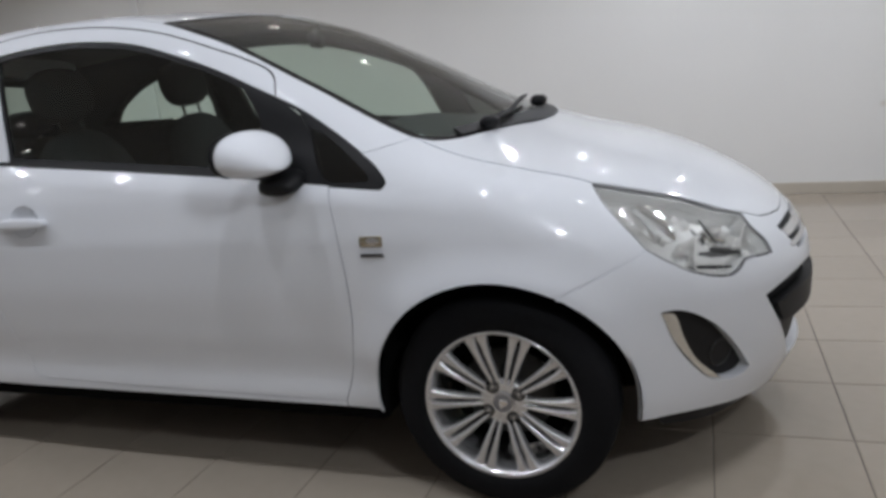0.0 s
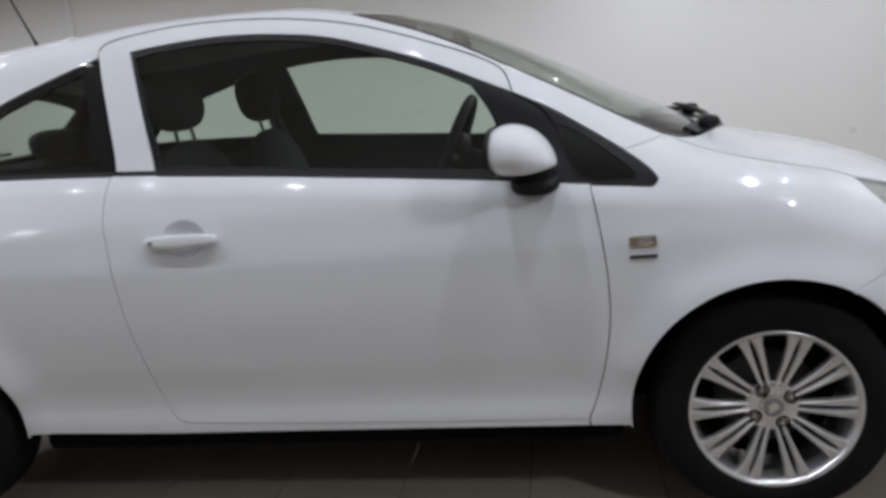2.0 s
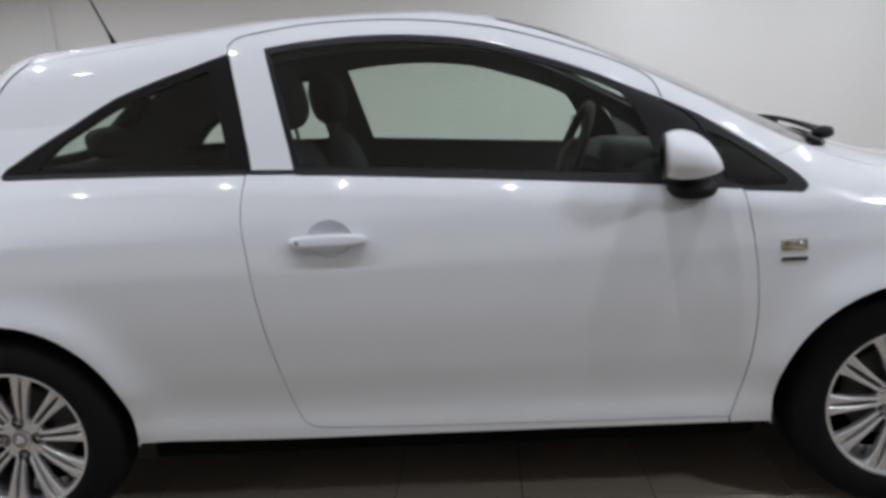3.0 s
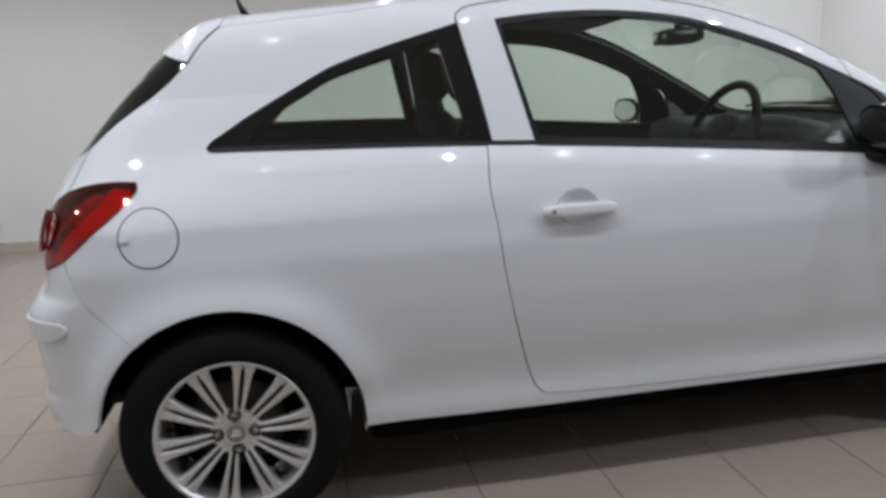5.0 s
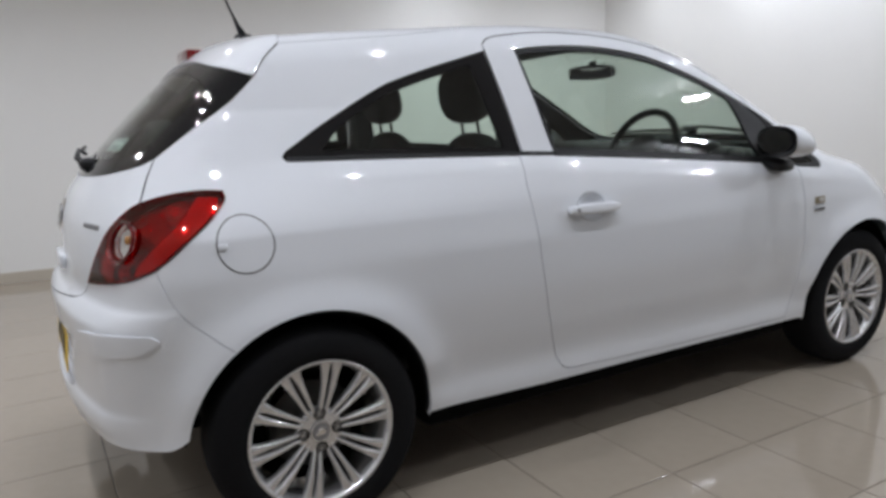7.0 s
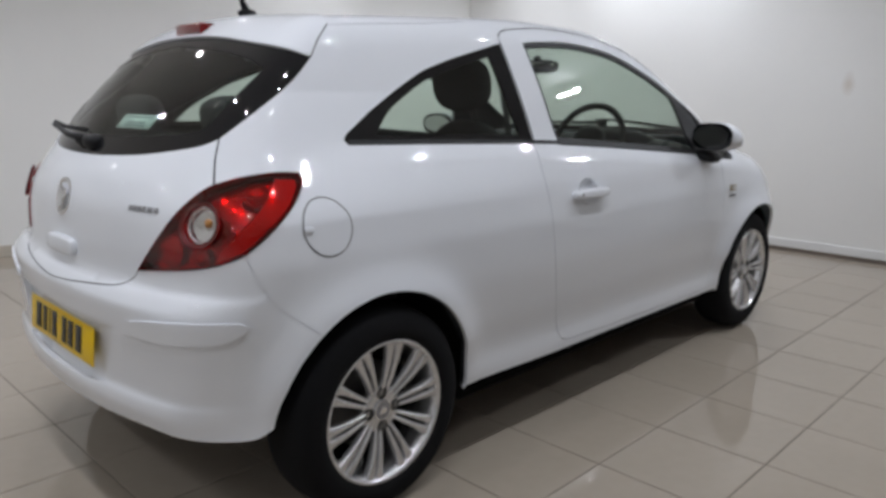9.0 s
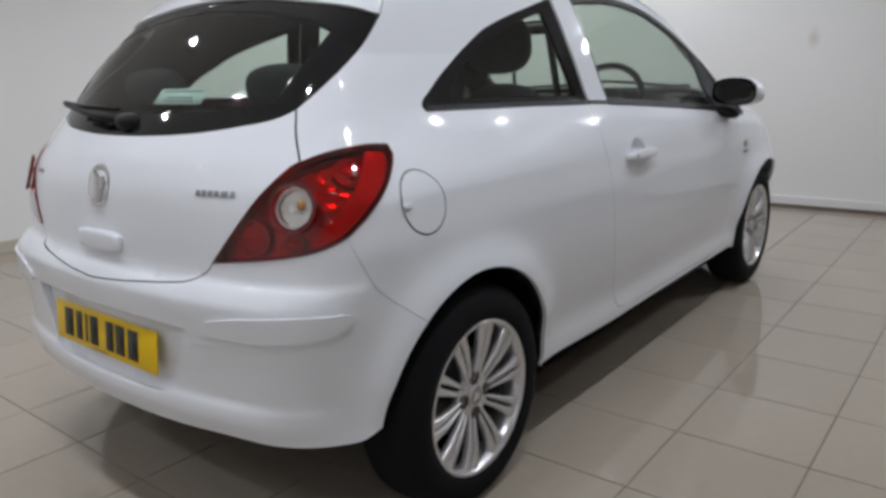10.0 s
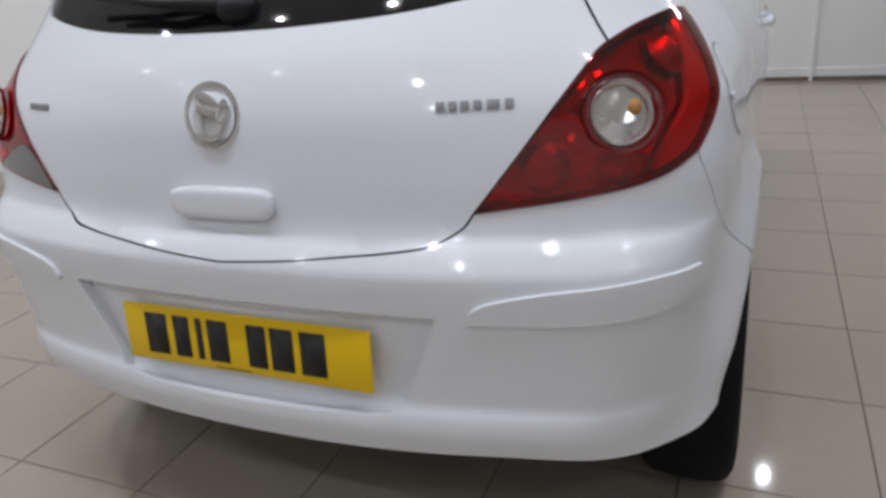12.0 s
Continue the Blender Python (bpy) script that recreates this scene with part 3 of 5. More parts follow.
BONNET_NOSE = [(2.758, -0.622), (2.86, -0.565), (2.965, -0.500), (3.06, -0.452), (3.125, -0.40), (3.18, -0.34), (3.235, -0.206), (3.255, 0.0)]


def top_mirror(run):
    return [(x, -y) for x, y in reversed(run)]


def lifted(run):
    """A run of the top view as (way round, height)."""
    fine = np.array(smooth_run(run, 0.03) + [np.array(run[-1], float)])
    return [(wrap_s(p[0], p[1]), p[2]) for p in on_skin("top", fine)]


def rev(run):
    return list(run)[::-1]


car = thing("hatchback_car", "small white three-door hatchback with silver alloy wheels, parked on beige tiles", "car")

# shell: two flanks and the roof, one welded piece
flank_out = loop(
    [(0.352, 0.277), (1.2, 0.276), (2.0465, 0.272)], [(2.0465, 0.272), (2.045, 0.290)], rev(DOOR_FOOT), rev(DOOR_REAR), [(0.749, 1.034), (0.746, 1.036)],
    rev(WAIST[:3]), [(-0.040, 1.060), (-0.053, 1.073), (-0.042, 1.090)], QUARTER_ARCH, [(0.700, 1.372), (0.700, 1.392)], DOOR_TOP, CORNER_ARCH[:4],
    [(2.17, 0.995), lifted(SCREEN_SIDE)[-1]], rev(lifted(SCREEN_SIDE)), rev(lifted(ROOF_EDGE)), [lifted(ROOF_EDGE)[0], (-0.122, 1.350), (-0.148, 1.300)],
    rev(PANE_SIDE), rev(GATE_SIDE), LAMP_TOP, LAMP_OUT, [(-0.279, 0.812), (-0.266, 0.775), (-0.225, 0.68), arch(0.0, 128, 0)[0]], arch(0.0, 128, -7))
flank = panel("wrap", flank_out, step=0.018)
roof_out = loop(ROOF_EDGE, SCREEN_HEAD, top_mirror(SCREEN_HEAD), top_mirror(ROOF_EDGE), [(0.05, 0.500), (0.115, 0.3), (0.13, 0.0), (0.115, -0.3), (0.05, -0.500)])
roof = panel("top", roof_out, step=0.035, gap=0.0)
shell = skin_part("body_shell", joined(flank, mirrored(flank), roof), PAINT, car, "glossy white painted shell")
trim = panel("wrap", flank_out, step=0.05, offset=-0.022, depth=0.0, gap=-0.004)
skin_part("inner_trim", joined(trim, mirrored(trim)), CABIN, car, "dark cabin side trim")
skin_part("headliner", panel("top", roof_out, step=0.06, offset=-0.03, depth=0.0), HEADLINER, car, "grey cloth headliner")

# front wings
wing_out = loop([(2.050, 0.272), (2.150, 0.274)], arch(2.511, 188, 62), [arch(2.511, 62, 61, n=2)[0], (2.896, 0.706)],
                [(2.896, 0.706), (2.869, 0.747), (2.825, 0.816), (2.812, 0.862), lifted([BONNET_NOSE[0], BONNET_NOSE[1]])[0]],
                rev(lifted(BONNET_SIDE)), [lifted(BONNET_SIDE)[0], (2.174, 0.992)], CORNER_ARCH[3:], [(2.232, 0.903), (2.084, 0.917)], rev(DOOR_FRONT), [(2.045, 0.290), (2.050, 0.272)])
wing = panel("wrap", wing_out, step=0.02)
for side, piece in (("right", wing), ("left", mirrored(wing))):
    skin_part("front_wing", piece, PAINT, car)

# bonnet and windscreen
bonnet_out = loop(BONNET_SIDE, BONNET_NOSE, top_mirror(BONNET_NOSE), top_mirror(BONNET_SIDE), top_mirror(SCREEN_FOOT), rev(SCREEN_FOOT))
skin_part("bonnet", panel("top", bonnet_out, step=0.035, offset=0.001, depth=0.02), PAINT, car)
screen_out = loop(SCREEN_SIDE, SCREEN_FOOT, top_mirror(SCREEN_FOOT), top_mirror(SCREEN_SIDE), top_mirror(SCREEN_HEAD), rev(SCREEN_HEAD))
screen_in = shrink(screen_out, 0.024)
screen = skin_part("windscreen", panel("top", screen_in, step=0.05, gap=0, offset=-0.003, depth=0), GLASS, car, "green-tinted laminated windscreen")
skin_part("windscreen_border", panel("top", screen_out, [screen_in], step=0.05, gap=0.001, offset=-0.002, depth=0.006), BLACK_GLOSS, screen, "black printed glass border")

# doors
door_out = loop(rev(DOOR_FOOT), rev(DOOR_REAR), [(0.749, 1.034), (0.764, 1.05), (0.704, 1.371), (0.700, 1.392)], DOOR_TOP, rev(WINDOW_ARCH), [(0.810, 1.378), (0.889, 1.030)], WAIST[3:8], [(2.0, 0.930), (2.080, 0.921)], rev(DOOR_FRONT))
cup_c = np.array((0.982, 0.857))
cup_out = cup_c + np.array([(0.060 * math.cos(a), 0.047 * math.sin(a)) for a in np.linspace(0, 2 * math.pi, 40, endpoint=False)])
door_piece = panel("wrap", door_out, [cup_out], step=0.016, gap=0.0015)
door_low = loop(rev(DOOR_FOOT), rev(DOOR_REAR), [(0.749, 1.034), (0.889, 1.052)], [(x, z + 0.024) for x, z in WAIST[3:8]], [(2.0, 0.954), (2.080, 0.921)], rev(DOOR_FRONT))
card = panel("wrap", door_low, step=0.06, offset=-0.07, depth=0, gap=-0.01)
frame_piece = panel("wrap", door_out, step=0.05, offset=-0.02, depth=0, gap=-0.003)
light_out = loop([(0.810, 1.378), (0.889, 1.030)], WAIST[3:8], [(2.0, 0.930), (2.062, 0.923), (1.98, 1.10), (1.898, 1.163)], rev(WINDOW_ARCH))
pane_out = loop([(0.826, 1.362), (0.902, 1.055)], [(0.902, 1.055), (1.2, 1.030), (1.53, 1.002), (1.89, 0.970)],
                [(1.89, 0.970), (1.84, 1.11), (1.79, 1.196)], [(1.79, 1.196), (1.697, 1.240), (1.547, 1.296), (1.393, 1.343), (1.233, 1.368), (1.070, 1.377), (0.903, 1.371), (0.826, 1.362)])
corner_out = loop(CORNER_ARCH, [(2.232, 0.903), (2.066, 0.922), (1.985, 1.10), (1.898, 1.163)])
corner_pane = loop([(2.008, 1.073), (2.06, 1.047), (2.13, 0.995), (2.195, 0.938), (2.19, 0.925)], [(2.19, 0.925), (2.06, 0.941), (2.008, 1.073)])


def strip(run, lift):
    return loop(run, rev([(s, z + lift) for s, z in run]))


def for_sides(name, piece, material, parents, label=""):
    return [skin_part(name, p, material, parent, label) for p, parent in zip((piece, mirrored(piece)), parents)]


doors = for_sides("door", door_piece, PAINT, (car, car), "white painted door with body-coloured frame")
for_sides("door_card", joined(card, frame_piece), CABIN, doors, "dark moulded door lining")
for_sides("window_frame", panel("wrap", light_out, [pane_out], step=0.03, gap=0.0005, offset=-0.005, depth=0.012), BLACK_TRIM, doors, "black window surround")
for_sides("window_pane", panel("wrap", pane_out, step=0.05, gap=0, offset=-0.008, depth=0), GLASS, doors, "green-tinted side glass")
for_sides("waist_strip", panel("wrap", strip(WAIST[3:8] + [(2.066, 0.9225)], 0.013), step=0.03, gap=0, offset=0.004, depth=0.012), BLACK_TRIM, doors, "black rubber waist strip")
corners = for_sides("corner_window", panel("wrap", corner_out, [corner_pane], step=0.03, gap=0.0005, offset=-0.002, depth=0.012), BLACK_TRIM, (car, car), "black triangular corner window")
for_sides("corner_pane", panel("wrap", corner_pane, step=0.05, gap=0, offset=-0.004, depth=0), DARK_GLASS, corners, "dark tinted glass")



def bowl(view, centre, rx, rz, deep, rings=7, around=40):
    """A shallow bowl pressed into the skin."""
    verts, faces, normals = [], [], []
    for r in range(rings + 1):
        t = 1 - r / rings
        uv = np.array([(centre[0] + rx * t * math.cos(a), centre[1] + rz * t * math.sin(a)) for a in np.linspace(0, 2 * math.pi, around, endpoint=False)])
        p = on_skin(view, uv)
        p = p - slope(p) * (deep * (1 - t ** 3) * np.clip((uv[:, 1] - centre[1]) / rz + 0.75, 0.08, 1))[:, None]
        verts += p.tolist()
        normals += [(0, 0, 0)] * around
    for r in range(rings):
        for k in range(around):
            a, b = r * around + k, r * around + (k + 1) % around
            faces.append([a, b, b + around, a + around])
    return verts, faces, normals


def filler(run, wide=0.006, down=0.0025):
    """A painted lip that lies behind a close joint."""
    run = np.array(smooth_run(run, 0.02) + [np.array(run[-1], float)])
    along = np.gradient(run, axis=0)
    along /= np.linalg.norm(along, axis=1, keepdims=True)
    out = np.stack([-along[:, 1], along[:, 0]], 1) * wide
    n = len(run)
    p = on_skin("wrap", np.concatenate([run - out, run + out]))
    nn = slope(p)
    p = p - nn * down
    faces = [[i, i + 1, n + i + 1, n + i] for i in range(n - 1)]
    return p.tolist(), faces, nn.tolist()


for_sides("handle_cup", bowl("wrap", cup_c, 0.0605, 0.0475, 0.020), PAINT, doors, "hollow behind the handle")
# rear side windows
quarter_out = loop(QUARTER_ARCH, [(0.700, 1.372), (0.758, 1.050), (0.746, 1.036)], rev(WAIST[:3]), [(-0.040, 1.060), (-0.053, 1.073), (-0.042, 1.090)])
quarter_pane = loop([(0.065, 1.085), (0.14, 1.152), (0.275, 1.214), (0.439, 1.272), (0.606, 1.320), (0.640, 1.328)], [(0.640, 1.328), (0.700, 1.066)], [(0.700, 1.066), (0.408, 1.078), (0.065, 1.085)])
quarters = for_sides("quarter_window", panel("wrap", quarter_out, [quarter_pane], step=0.03, gap=0.0005, offset=-0.004, depth=0.012), BLACK_GLOSS, (car, car), "black-edged rear side window")
for_sides("quarter_pane", panel("wrap", quarter_pane, step=0.05, gap=0, offset=-0.006, depth=0), GLASS, quarters, "green-tinted side glass")
for_sides("quarter_strip", panel("wrap", strip(WAIST[:3] + [(0.755, 1.0355)], 0.012), step=0.03, gap=0, offset=0.003, depth=0.012), BLACK_TRIM, quarters, "black rubber waist strip")
for_sides("pillar_strip", panel("wrap", strip([(0.758, 1.0355), (0.886, 1.0285)], 0.012), step=0.03, gap=0, offset=0.004, depth=0.012), BLACK_TRIM, doors, "black rubber waist strip")

# tailgate
gate_out = loop(over_rear(GATE_FOOT), rev(swap(LAMP_IN))[::-1], swap(GATE_SIDE), rev(over_rear(PANE_FOOT)), rev(GATE_SIDE), rev(LAMP_IN))
tailgate = skin_part("tailgate", panel("wrap", gate_out, step=0.02), PAINT, car, "white painted tailgate")
skin_part("tailgate_lining", panel("wrap", gate_out, step=0.06, offset=-0.04, depth=0), CABIN, tailgate)
pane_loop = loop(over_rear(PANE_FOOT), swap(PANE_SIDE), rev(over_rear(PANE_TOP)), rev(PANE_SIDE))
rear_in = loop(over_rear([(-0.425, 1.105), (-0.50, 1.093), (-0.65, 1.082), (MID_R, 1.078)]), rev(over_rear([(-0.29, 1.268), (-0.36, 1.295), (-0.52, 1.322), (MID_R, 1.343)])), [(-0.29, 1.268), (-0.36, 1.19), (-0.425, 1.105)])
skin_part("rear_window", panel("wrap", rear_in, step=0.05, gap=0, offset=-0.004, depth=0), GLASS, tailgate, "green-tinted rear window")
skin_part("rear_window_border", panel("wrap", pane_loop, [rear_in], step=0.03, gap=0.0008, offset=-0.003, depth=0.014), BLACK_GLOSS, tailgate, "black printed glass border")
def joint_line(run, wide):
    """A thin dark line in an open joint, just under the skin's level."""
    run = np.array(smooth_run(run, 0.02) + [np.array(run[-1], float)])
    along = np.gradient(run, axis=0)
    along /= np.linalg.norm(along, axis=1, keepdims=True)
    out = np.stack([-along[:, 1], along[:, 0]], 1) * wide
    n = len(run)
    p = on_skin("wrap", np.concatenate([run - out, run + out]))
    nn = slope(p)
    p = p + nn * 0.0006
    return p.tolist(), [[i, i + 1, n + i + 1, n + i] for i in range(n - 1)], nn.tolist()


for_sides("tailgate_joint", joint_line(GATE_SIDE, 0.002), LINER, (tailgate, tailgate), "open dark joint")
for_sides("door_joint", joint_line(DOOR_TOP, 0.0017), LINER, doors, "dark joint over the door frame")
for_sides("spoiler_joint", joint_line([lifted(ROOF_EDGE)[0], (-0.122, 1.350), (-0.148, 1.300)], 0.0025), LINER, (tailgate, tailgate), "open dark joint")
skin_part("tailgate_joint", joint_line(over_rear(GATE_FOOT), 0.001), LINER, tailgate, "open dark joint")
SPOILER_SIDE = [(p[0], p[1]) for p in on_skin("wrap", smooth_run([lifted(ROOF_EDGE)[0], (-0.122, 1.350), (-0.148, 1.300)], 0.012) + [np.array((-0.148, 1.300))])]
SPOILER_SIDE[0] = ROOF_EDGE[0]
SPOILER_LIP = [(p[0] - 0.004, p[1]) for p in on_skin("wrap", smooth_run(PANE_TOP, 0.03) + [np.array(PANE_TOP[-1])])]
SPOILER_LIP[0] = SPOILER_SIDE[-1]
SPOILER_LIP[-1] = (SPOILER_LIP[-1][0], 0.0)
spoiler_out = loop(SPOILER_SIDE, SPOILER_LIP, top_mirror(SPOILER_LIP), top_mirror(SPOILER_SIDE), [(0.05, 0.500), (0.115, 0.3), (0.13, 0.0), (0.115, -0.3), (0.05, -0.500)])
skin_part("roof_spoiler", panel("top", spoiler_out, step=0.03, gap=0.001, offset=0.004, depth=0.02), PAINT, tailgate, "white roof spoiler")

# bumpers
rear_foot = [(MID_R, 0.332), (-0.672, 0.334), (-0.522, 0.338), (-0.421, 0.334), (-0.345, 0.331), (-0.288, 0.333), (-0.264, 0.341), arch(0.0, 171, 170, n=2)[0]]
recess = loop(over_rear([(-0.602, 0.592), (-0.75, 0.597), (MID_R, 0.598)]), [(2 * MID_R + 0.602, 0.592), (2 * MID_R + 0.658, 0.42)], rev(over_rear([(-0.658, 0.42), (-0.75, 0.408), (MID_R, 0.404)])), [(-0.658, 0.42), (-0.602, 0.592)])
seam_r = [(-0.279, 0.812), (-0.266, 0.775), (-0.225, 0.68), arch(0.0, 128, 0)[0]]
bumper_out = loop(over_rear(GATE_FOOT), swap(rev(LAMP_FOOT)), swap(seam_r), swap(arch(0.0, 128, 171)), swap(rev(rear_foot)), rear_foot, arch(0.0, 171, 128), rev(seam_r), LAMP_FOOT)
rear_bumper = skin_part("rear_bumper", panel("wrap", bumper_out, [recess], step=0.018, depth=0.012, hole_depth=0.026), PAINT, car, "white painted rear bumper")
for_sides("bumper_joint", filler(seam_r), PAINT, (rear_bumper, rear_bumper))
skin_part("plate_recess", panel("wrap", recess, step=0.03, gap=-0.003, offset=-0.022, depth=0), PAINT, rear_bumper)
strip_out = loop([(-0.562, 0.587), (-0.554, 0.612), (-0.520, 0.629), (-0.455, 0.643), (-0.363, 0.652), (-0.290, 0.650)], [(-0.290, 0.650), (-0.275, 0.635), (-0.305, 0.606), (-0.362, 0.593)], [(-0.362, 0.593), (-0.455, 0.586), (-0.562, 0.587)])
for_sides("bumper_strip", panel("wrap", strip_out, step=0.02, gap=0, offset=0.0068, depth=0.014), PAINT, (rear_bumper, rear_bumper), "white raised bumper moulding")

front_foot = [arch(2.511, -9, -8, n=2)[0], (2.96, 0.240), (3.065, 0.226), (3.2, 0.204), (3.356, 0.185), (MID_F, 0.178)]
fog_out = loop([(2.917, 0.543), (2.96, 0.540), (3.01, 0.519), (3.088, 0.460), (3.16, 0.375), (3.203, 0.315)], [(3.203, 0.315), (3.18, 0.300), (3.12, 0.302), (3.06, 0.325), (2.996, 0.391), (2.947, 0.466), (2.917, 0.543)])
lower_grille = loop(over_front([(3.255, 0.506), (3.34, 0.522), (3.45, 0.534), (MID_F, 0.535)]), rev(over_front([(3.43, 0.262), (3.52, 0.257), (MID_F, 0.257)])), [(3.43, 0.262), (3.255, 0.506)])
HEAD_FOOT = [(3.304, 0.612), (3.25, 0.618), (3.191, 0.622), (3.165, 0.604), (3.119, 0.595), (3.015, 0.628), (2.942, 0.672), (2.896, 0.706)]
nose_edge = lifted(BONNET_NOSE[4:])
bump_front = loop(front_foot, swap_front(rev(front_foot)), swap_front(arch(2.511, -9, 61)), swap_front([arch(2.511, 61, 62, n=2)[0], (2.896, 0.706)]), swap_front(rev(HEAD_FOOT)),
                  swap_front([(3.304, 0.612), (3.298, 0.65), (3.275, 0.69), nose_edge[0]]), swap_front(nose_edge), rev(nose_edge), [nose_edge[0], (3.275, 0.69), (3.298, 0.65), (3.304, 0.612)], HEAD_FOOT,
                  [(2.896, 0.706), arch(2.511, 61, 62, n=2)[0]], arch(2.511, 61, -9))
fog_left = np.array(swap_front([tuple(p) for p in fog_out]))
upper_grille = loop(over_front([(3.392, 0.662), (3.50, 0.668), (MID_F, 0.67)]), rev(over_front([(3.452, 0.588), (3.55, 0.582), (MID_F, 0.58)])), [(3.452, 0.588), (3.392, 0.662)])
front_bumper = skin_part("front_bumper", panel("wrap", bump_front, [fog_out, fog_left, lower_grille, upper_grille], step=0.03, depth=0.012, hole_depth=0.03), PAINT, car, "white painted front bumper")
seam_f = [(2.896, 0.706), arch(2.511, 61, 62, n=2)[0]]
joints = joined(filler(seam_f), filler([lifted(BONNET_SIDE)[0], (2.174, 0.992)]), filler(lifted(BONNET_SIDE), 0.01, 0.004))
for_sides("wing_joint", joints, PAINT, (front_bumper, front_bumper))
# lower lip, drawn deeper in black to stand in for shade under the nose
lip_out = loop(over_front([(2.93, 0.25), (3.126, 0.215), (3.356, 0.190), (MID_F, 0.183)]), rev(over_front([(2.95, 0.185), (3.126, 0.148), (3.356, 0.128), (MID_F, 0.125)])), [(2.95, 0.185), (2.93, 0.25)])
skin_part("front_lip_shade", panel("wrap", lip_out, step=0.03, gap=0, offset=-0.022, depth=0.03), BLACK_TRIM, front_bumper, "black lower lip, deepened for the shade under the nose")
for_sides("fog_recess", panel("wrap", fog_out, step=0.03, gap=-0.004, offset=-0.03, depth=0), BLACK_TRIM, (front_bumper, front_bumper), "black plastic fog lamp surround")
chrome_out = loop([(2.920, 0.539), (2.957, 0.528), (2.983, 0.46), (3.02, 0.390), (3.085, 0.325), (3.105, 0.306)], [(3.105, 0.306), (3.055, 0.330), (2.999, 0.393), (2.950, 0.466), (2.920, 0.539)])
for_sides("fog_trim", panel("wrap", chrome_out, step=0.02, gap=0, offset=-0.006, depth=0.015), DULL_CHROME, (front_bumper, front_bumper), "satin silver blade")
skin_part("lower_grille", panel("wrap", lower_grille, step=0.03, gap=-0.004, offset=-0.028, depth=0), BLACK_TRIM, front_bumper, "black lower grille")
bar = loop(over_front([(3.30, 0.468), (3.4, 0.476), (MID_F, 0.478)]), rev(over_front([(3.335, 0.408), (3.42, 0.40), (MID_F, 0.40)])), [(3.335, 0.408), (3.30, 0.468)])
skin_part("grille_bar", panel("wrap", bar, step=0.03, gap=0, offset=0.006, depth=0.03), BLACK_TRIM, front_bumper, "black grille cross bar")
skin_part("upper_grille", panel("wrap", upper_grille, step=0.03, gap=-0.004, offset=-0.02, depth=0), BLACK_TRIM, front_bumper, "black upper grille")
for n, (za, zb) in enumerate(((0.628, 0.650), (0.598, 0.612))):
    blade = loop(over_front([(3.405, zb), (3.5, zb + 0.004), (MID_F, zb + 0.005)]), rev(over_front([(3.42, za), (3.5, za + 0.002), (MID_F, za + 0.003)])), [(3.42, za), (3.405, zb)])
    skin_part("grille_blade", panel("wrap", blade, step=0.03, gap=0, offset=0.002, depth=0.02), CHROME, front_bumper, "chrome grille blade")

# lamps
head_out = loop(HEAD_FOOT, [(2.896, 0.706), (2.869, 0.747), (2.825, 0.816), (2.812, 0.862), lifted(BONNET_NOSE[:2])[0]], lifted(BONNET_NOSE[:5]), [nose_edge[0], (3.275, 0.69), (3.298, 0.65), (3.304, 0.612)])
heads = for_sides("headlight", panel("wrap", head_out, step=0.025, gap=0.004, offset=-0.036, depth=0), HEAD_BACK, (car, car), "large clear headlight with chrome reflectors")
for_sides("headlight_cover", panel("wrap", head_out, step=0.025, gap=0.0025, offset=0.0, depth=0), CLEAR, heads, "clear plastic cover")
for_sides("headlight_bezel", panel("wrap", head_out, [shrink(head_out, 0.003)], step=0.02, gap=0.0006, offset=-0.001, depth=0.006), SCRIPT, heads, "grey lamp edge")
for_sides("headlight_wall", panel("wrap", shrink(head_out, 0.004), [shrink(head_out, 0.0075)], step=0.02, gap=0.0004, offset=-0.008, depth=0.028), LAMP_SILVER, heads, "silver inner wall")
lamp_loop = loop(LAMP_IN, LAMP_TOP, LAMP_OUT, LAMP_FOOT)
tails = for_sides("tail_light", panel("wrap", lamp_loop, step=0.02, gap=0.003, offset=-0.028, depth=0), TAIL_BACK, (car, car), "large red leaf-shaped tail light")
LENS_AT = np.array((-0.3665, 0.880))
lens_hole = LENS_AT + np.array([(0.037 * math.cos(a), 0.047 * math.sin(a)) for a in np.linspace(0, 2 * math.pi, 40, endpoint=False)])
for_sides("tail_cover", panel("wrap", lamp_loop, [lens_hole], step=0.016, gap=0.0006, offset=0.004, depth=0), RED_COVER, tails, "glossy clear red cover")
for_sides("cover_edge", panel("wrap", lamp_loop, [shrink(lamp_loop, 0.0022)], step=0.02, gap=0.0004, offset=0.0035, depth=0.03), DARK_RED, tails, "dark red cover edge")
band_out = loop([(-0.19, 0.985), (-0.186, 0.965), (-0.204, 0.918), (-0.246, 0.860), (-0.286, 0.818), (-0.335, 0.795)], [(-0.335, 0.795), (-0.325, 0.822), (-0.285, 0.872), (-0.25, 0.93), (-0.232, 0.990)], [(-0.232, 0.990), (-0.19, 0.985)])
for_sides("light_band", panel("wrap", band_out, step=0.02, gap=0, offset=-0.008, depth=0.012), RED, tails, "smooth red light band")

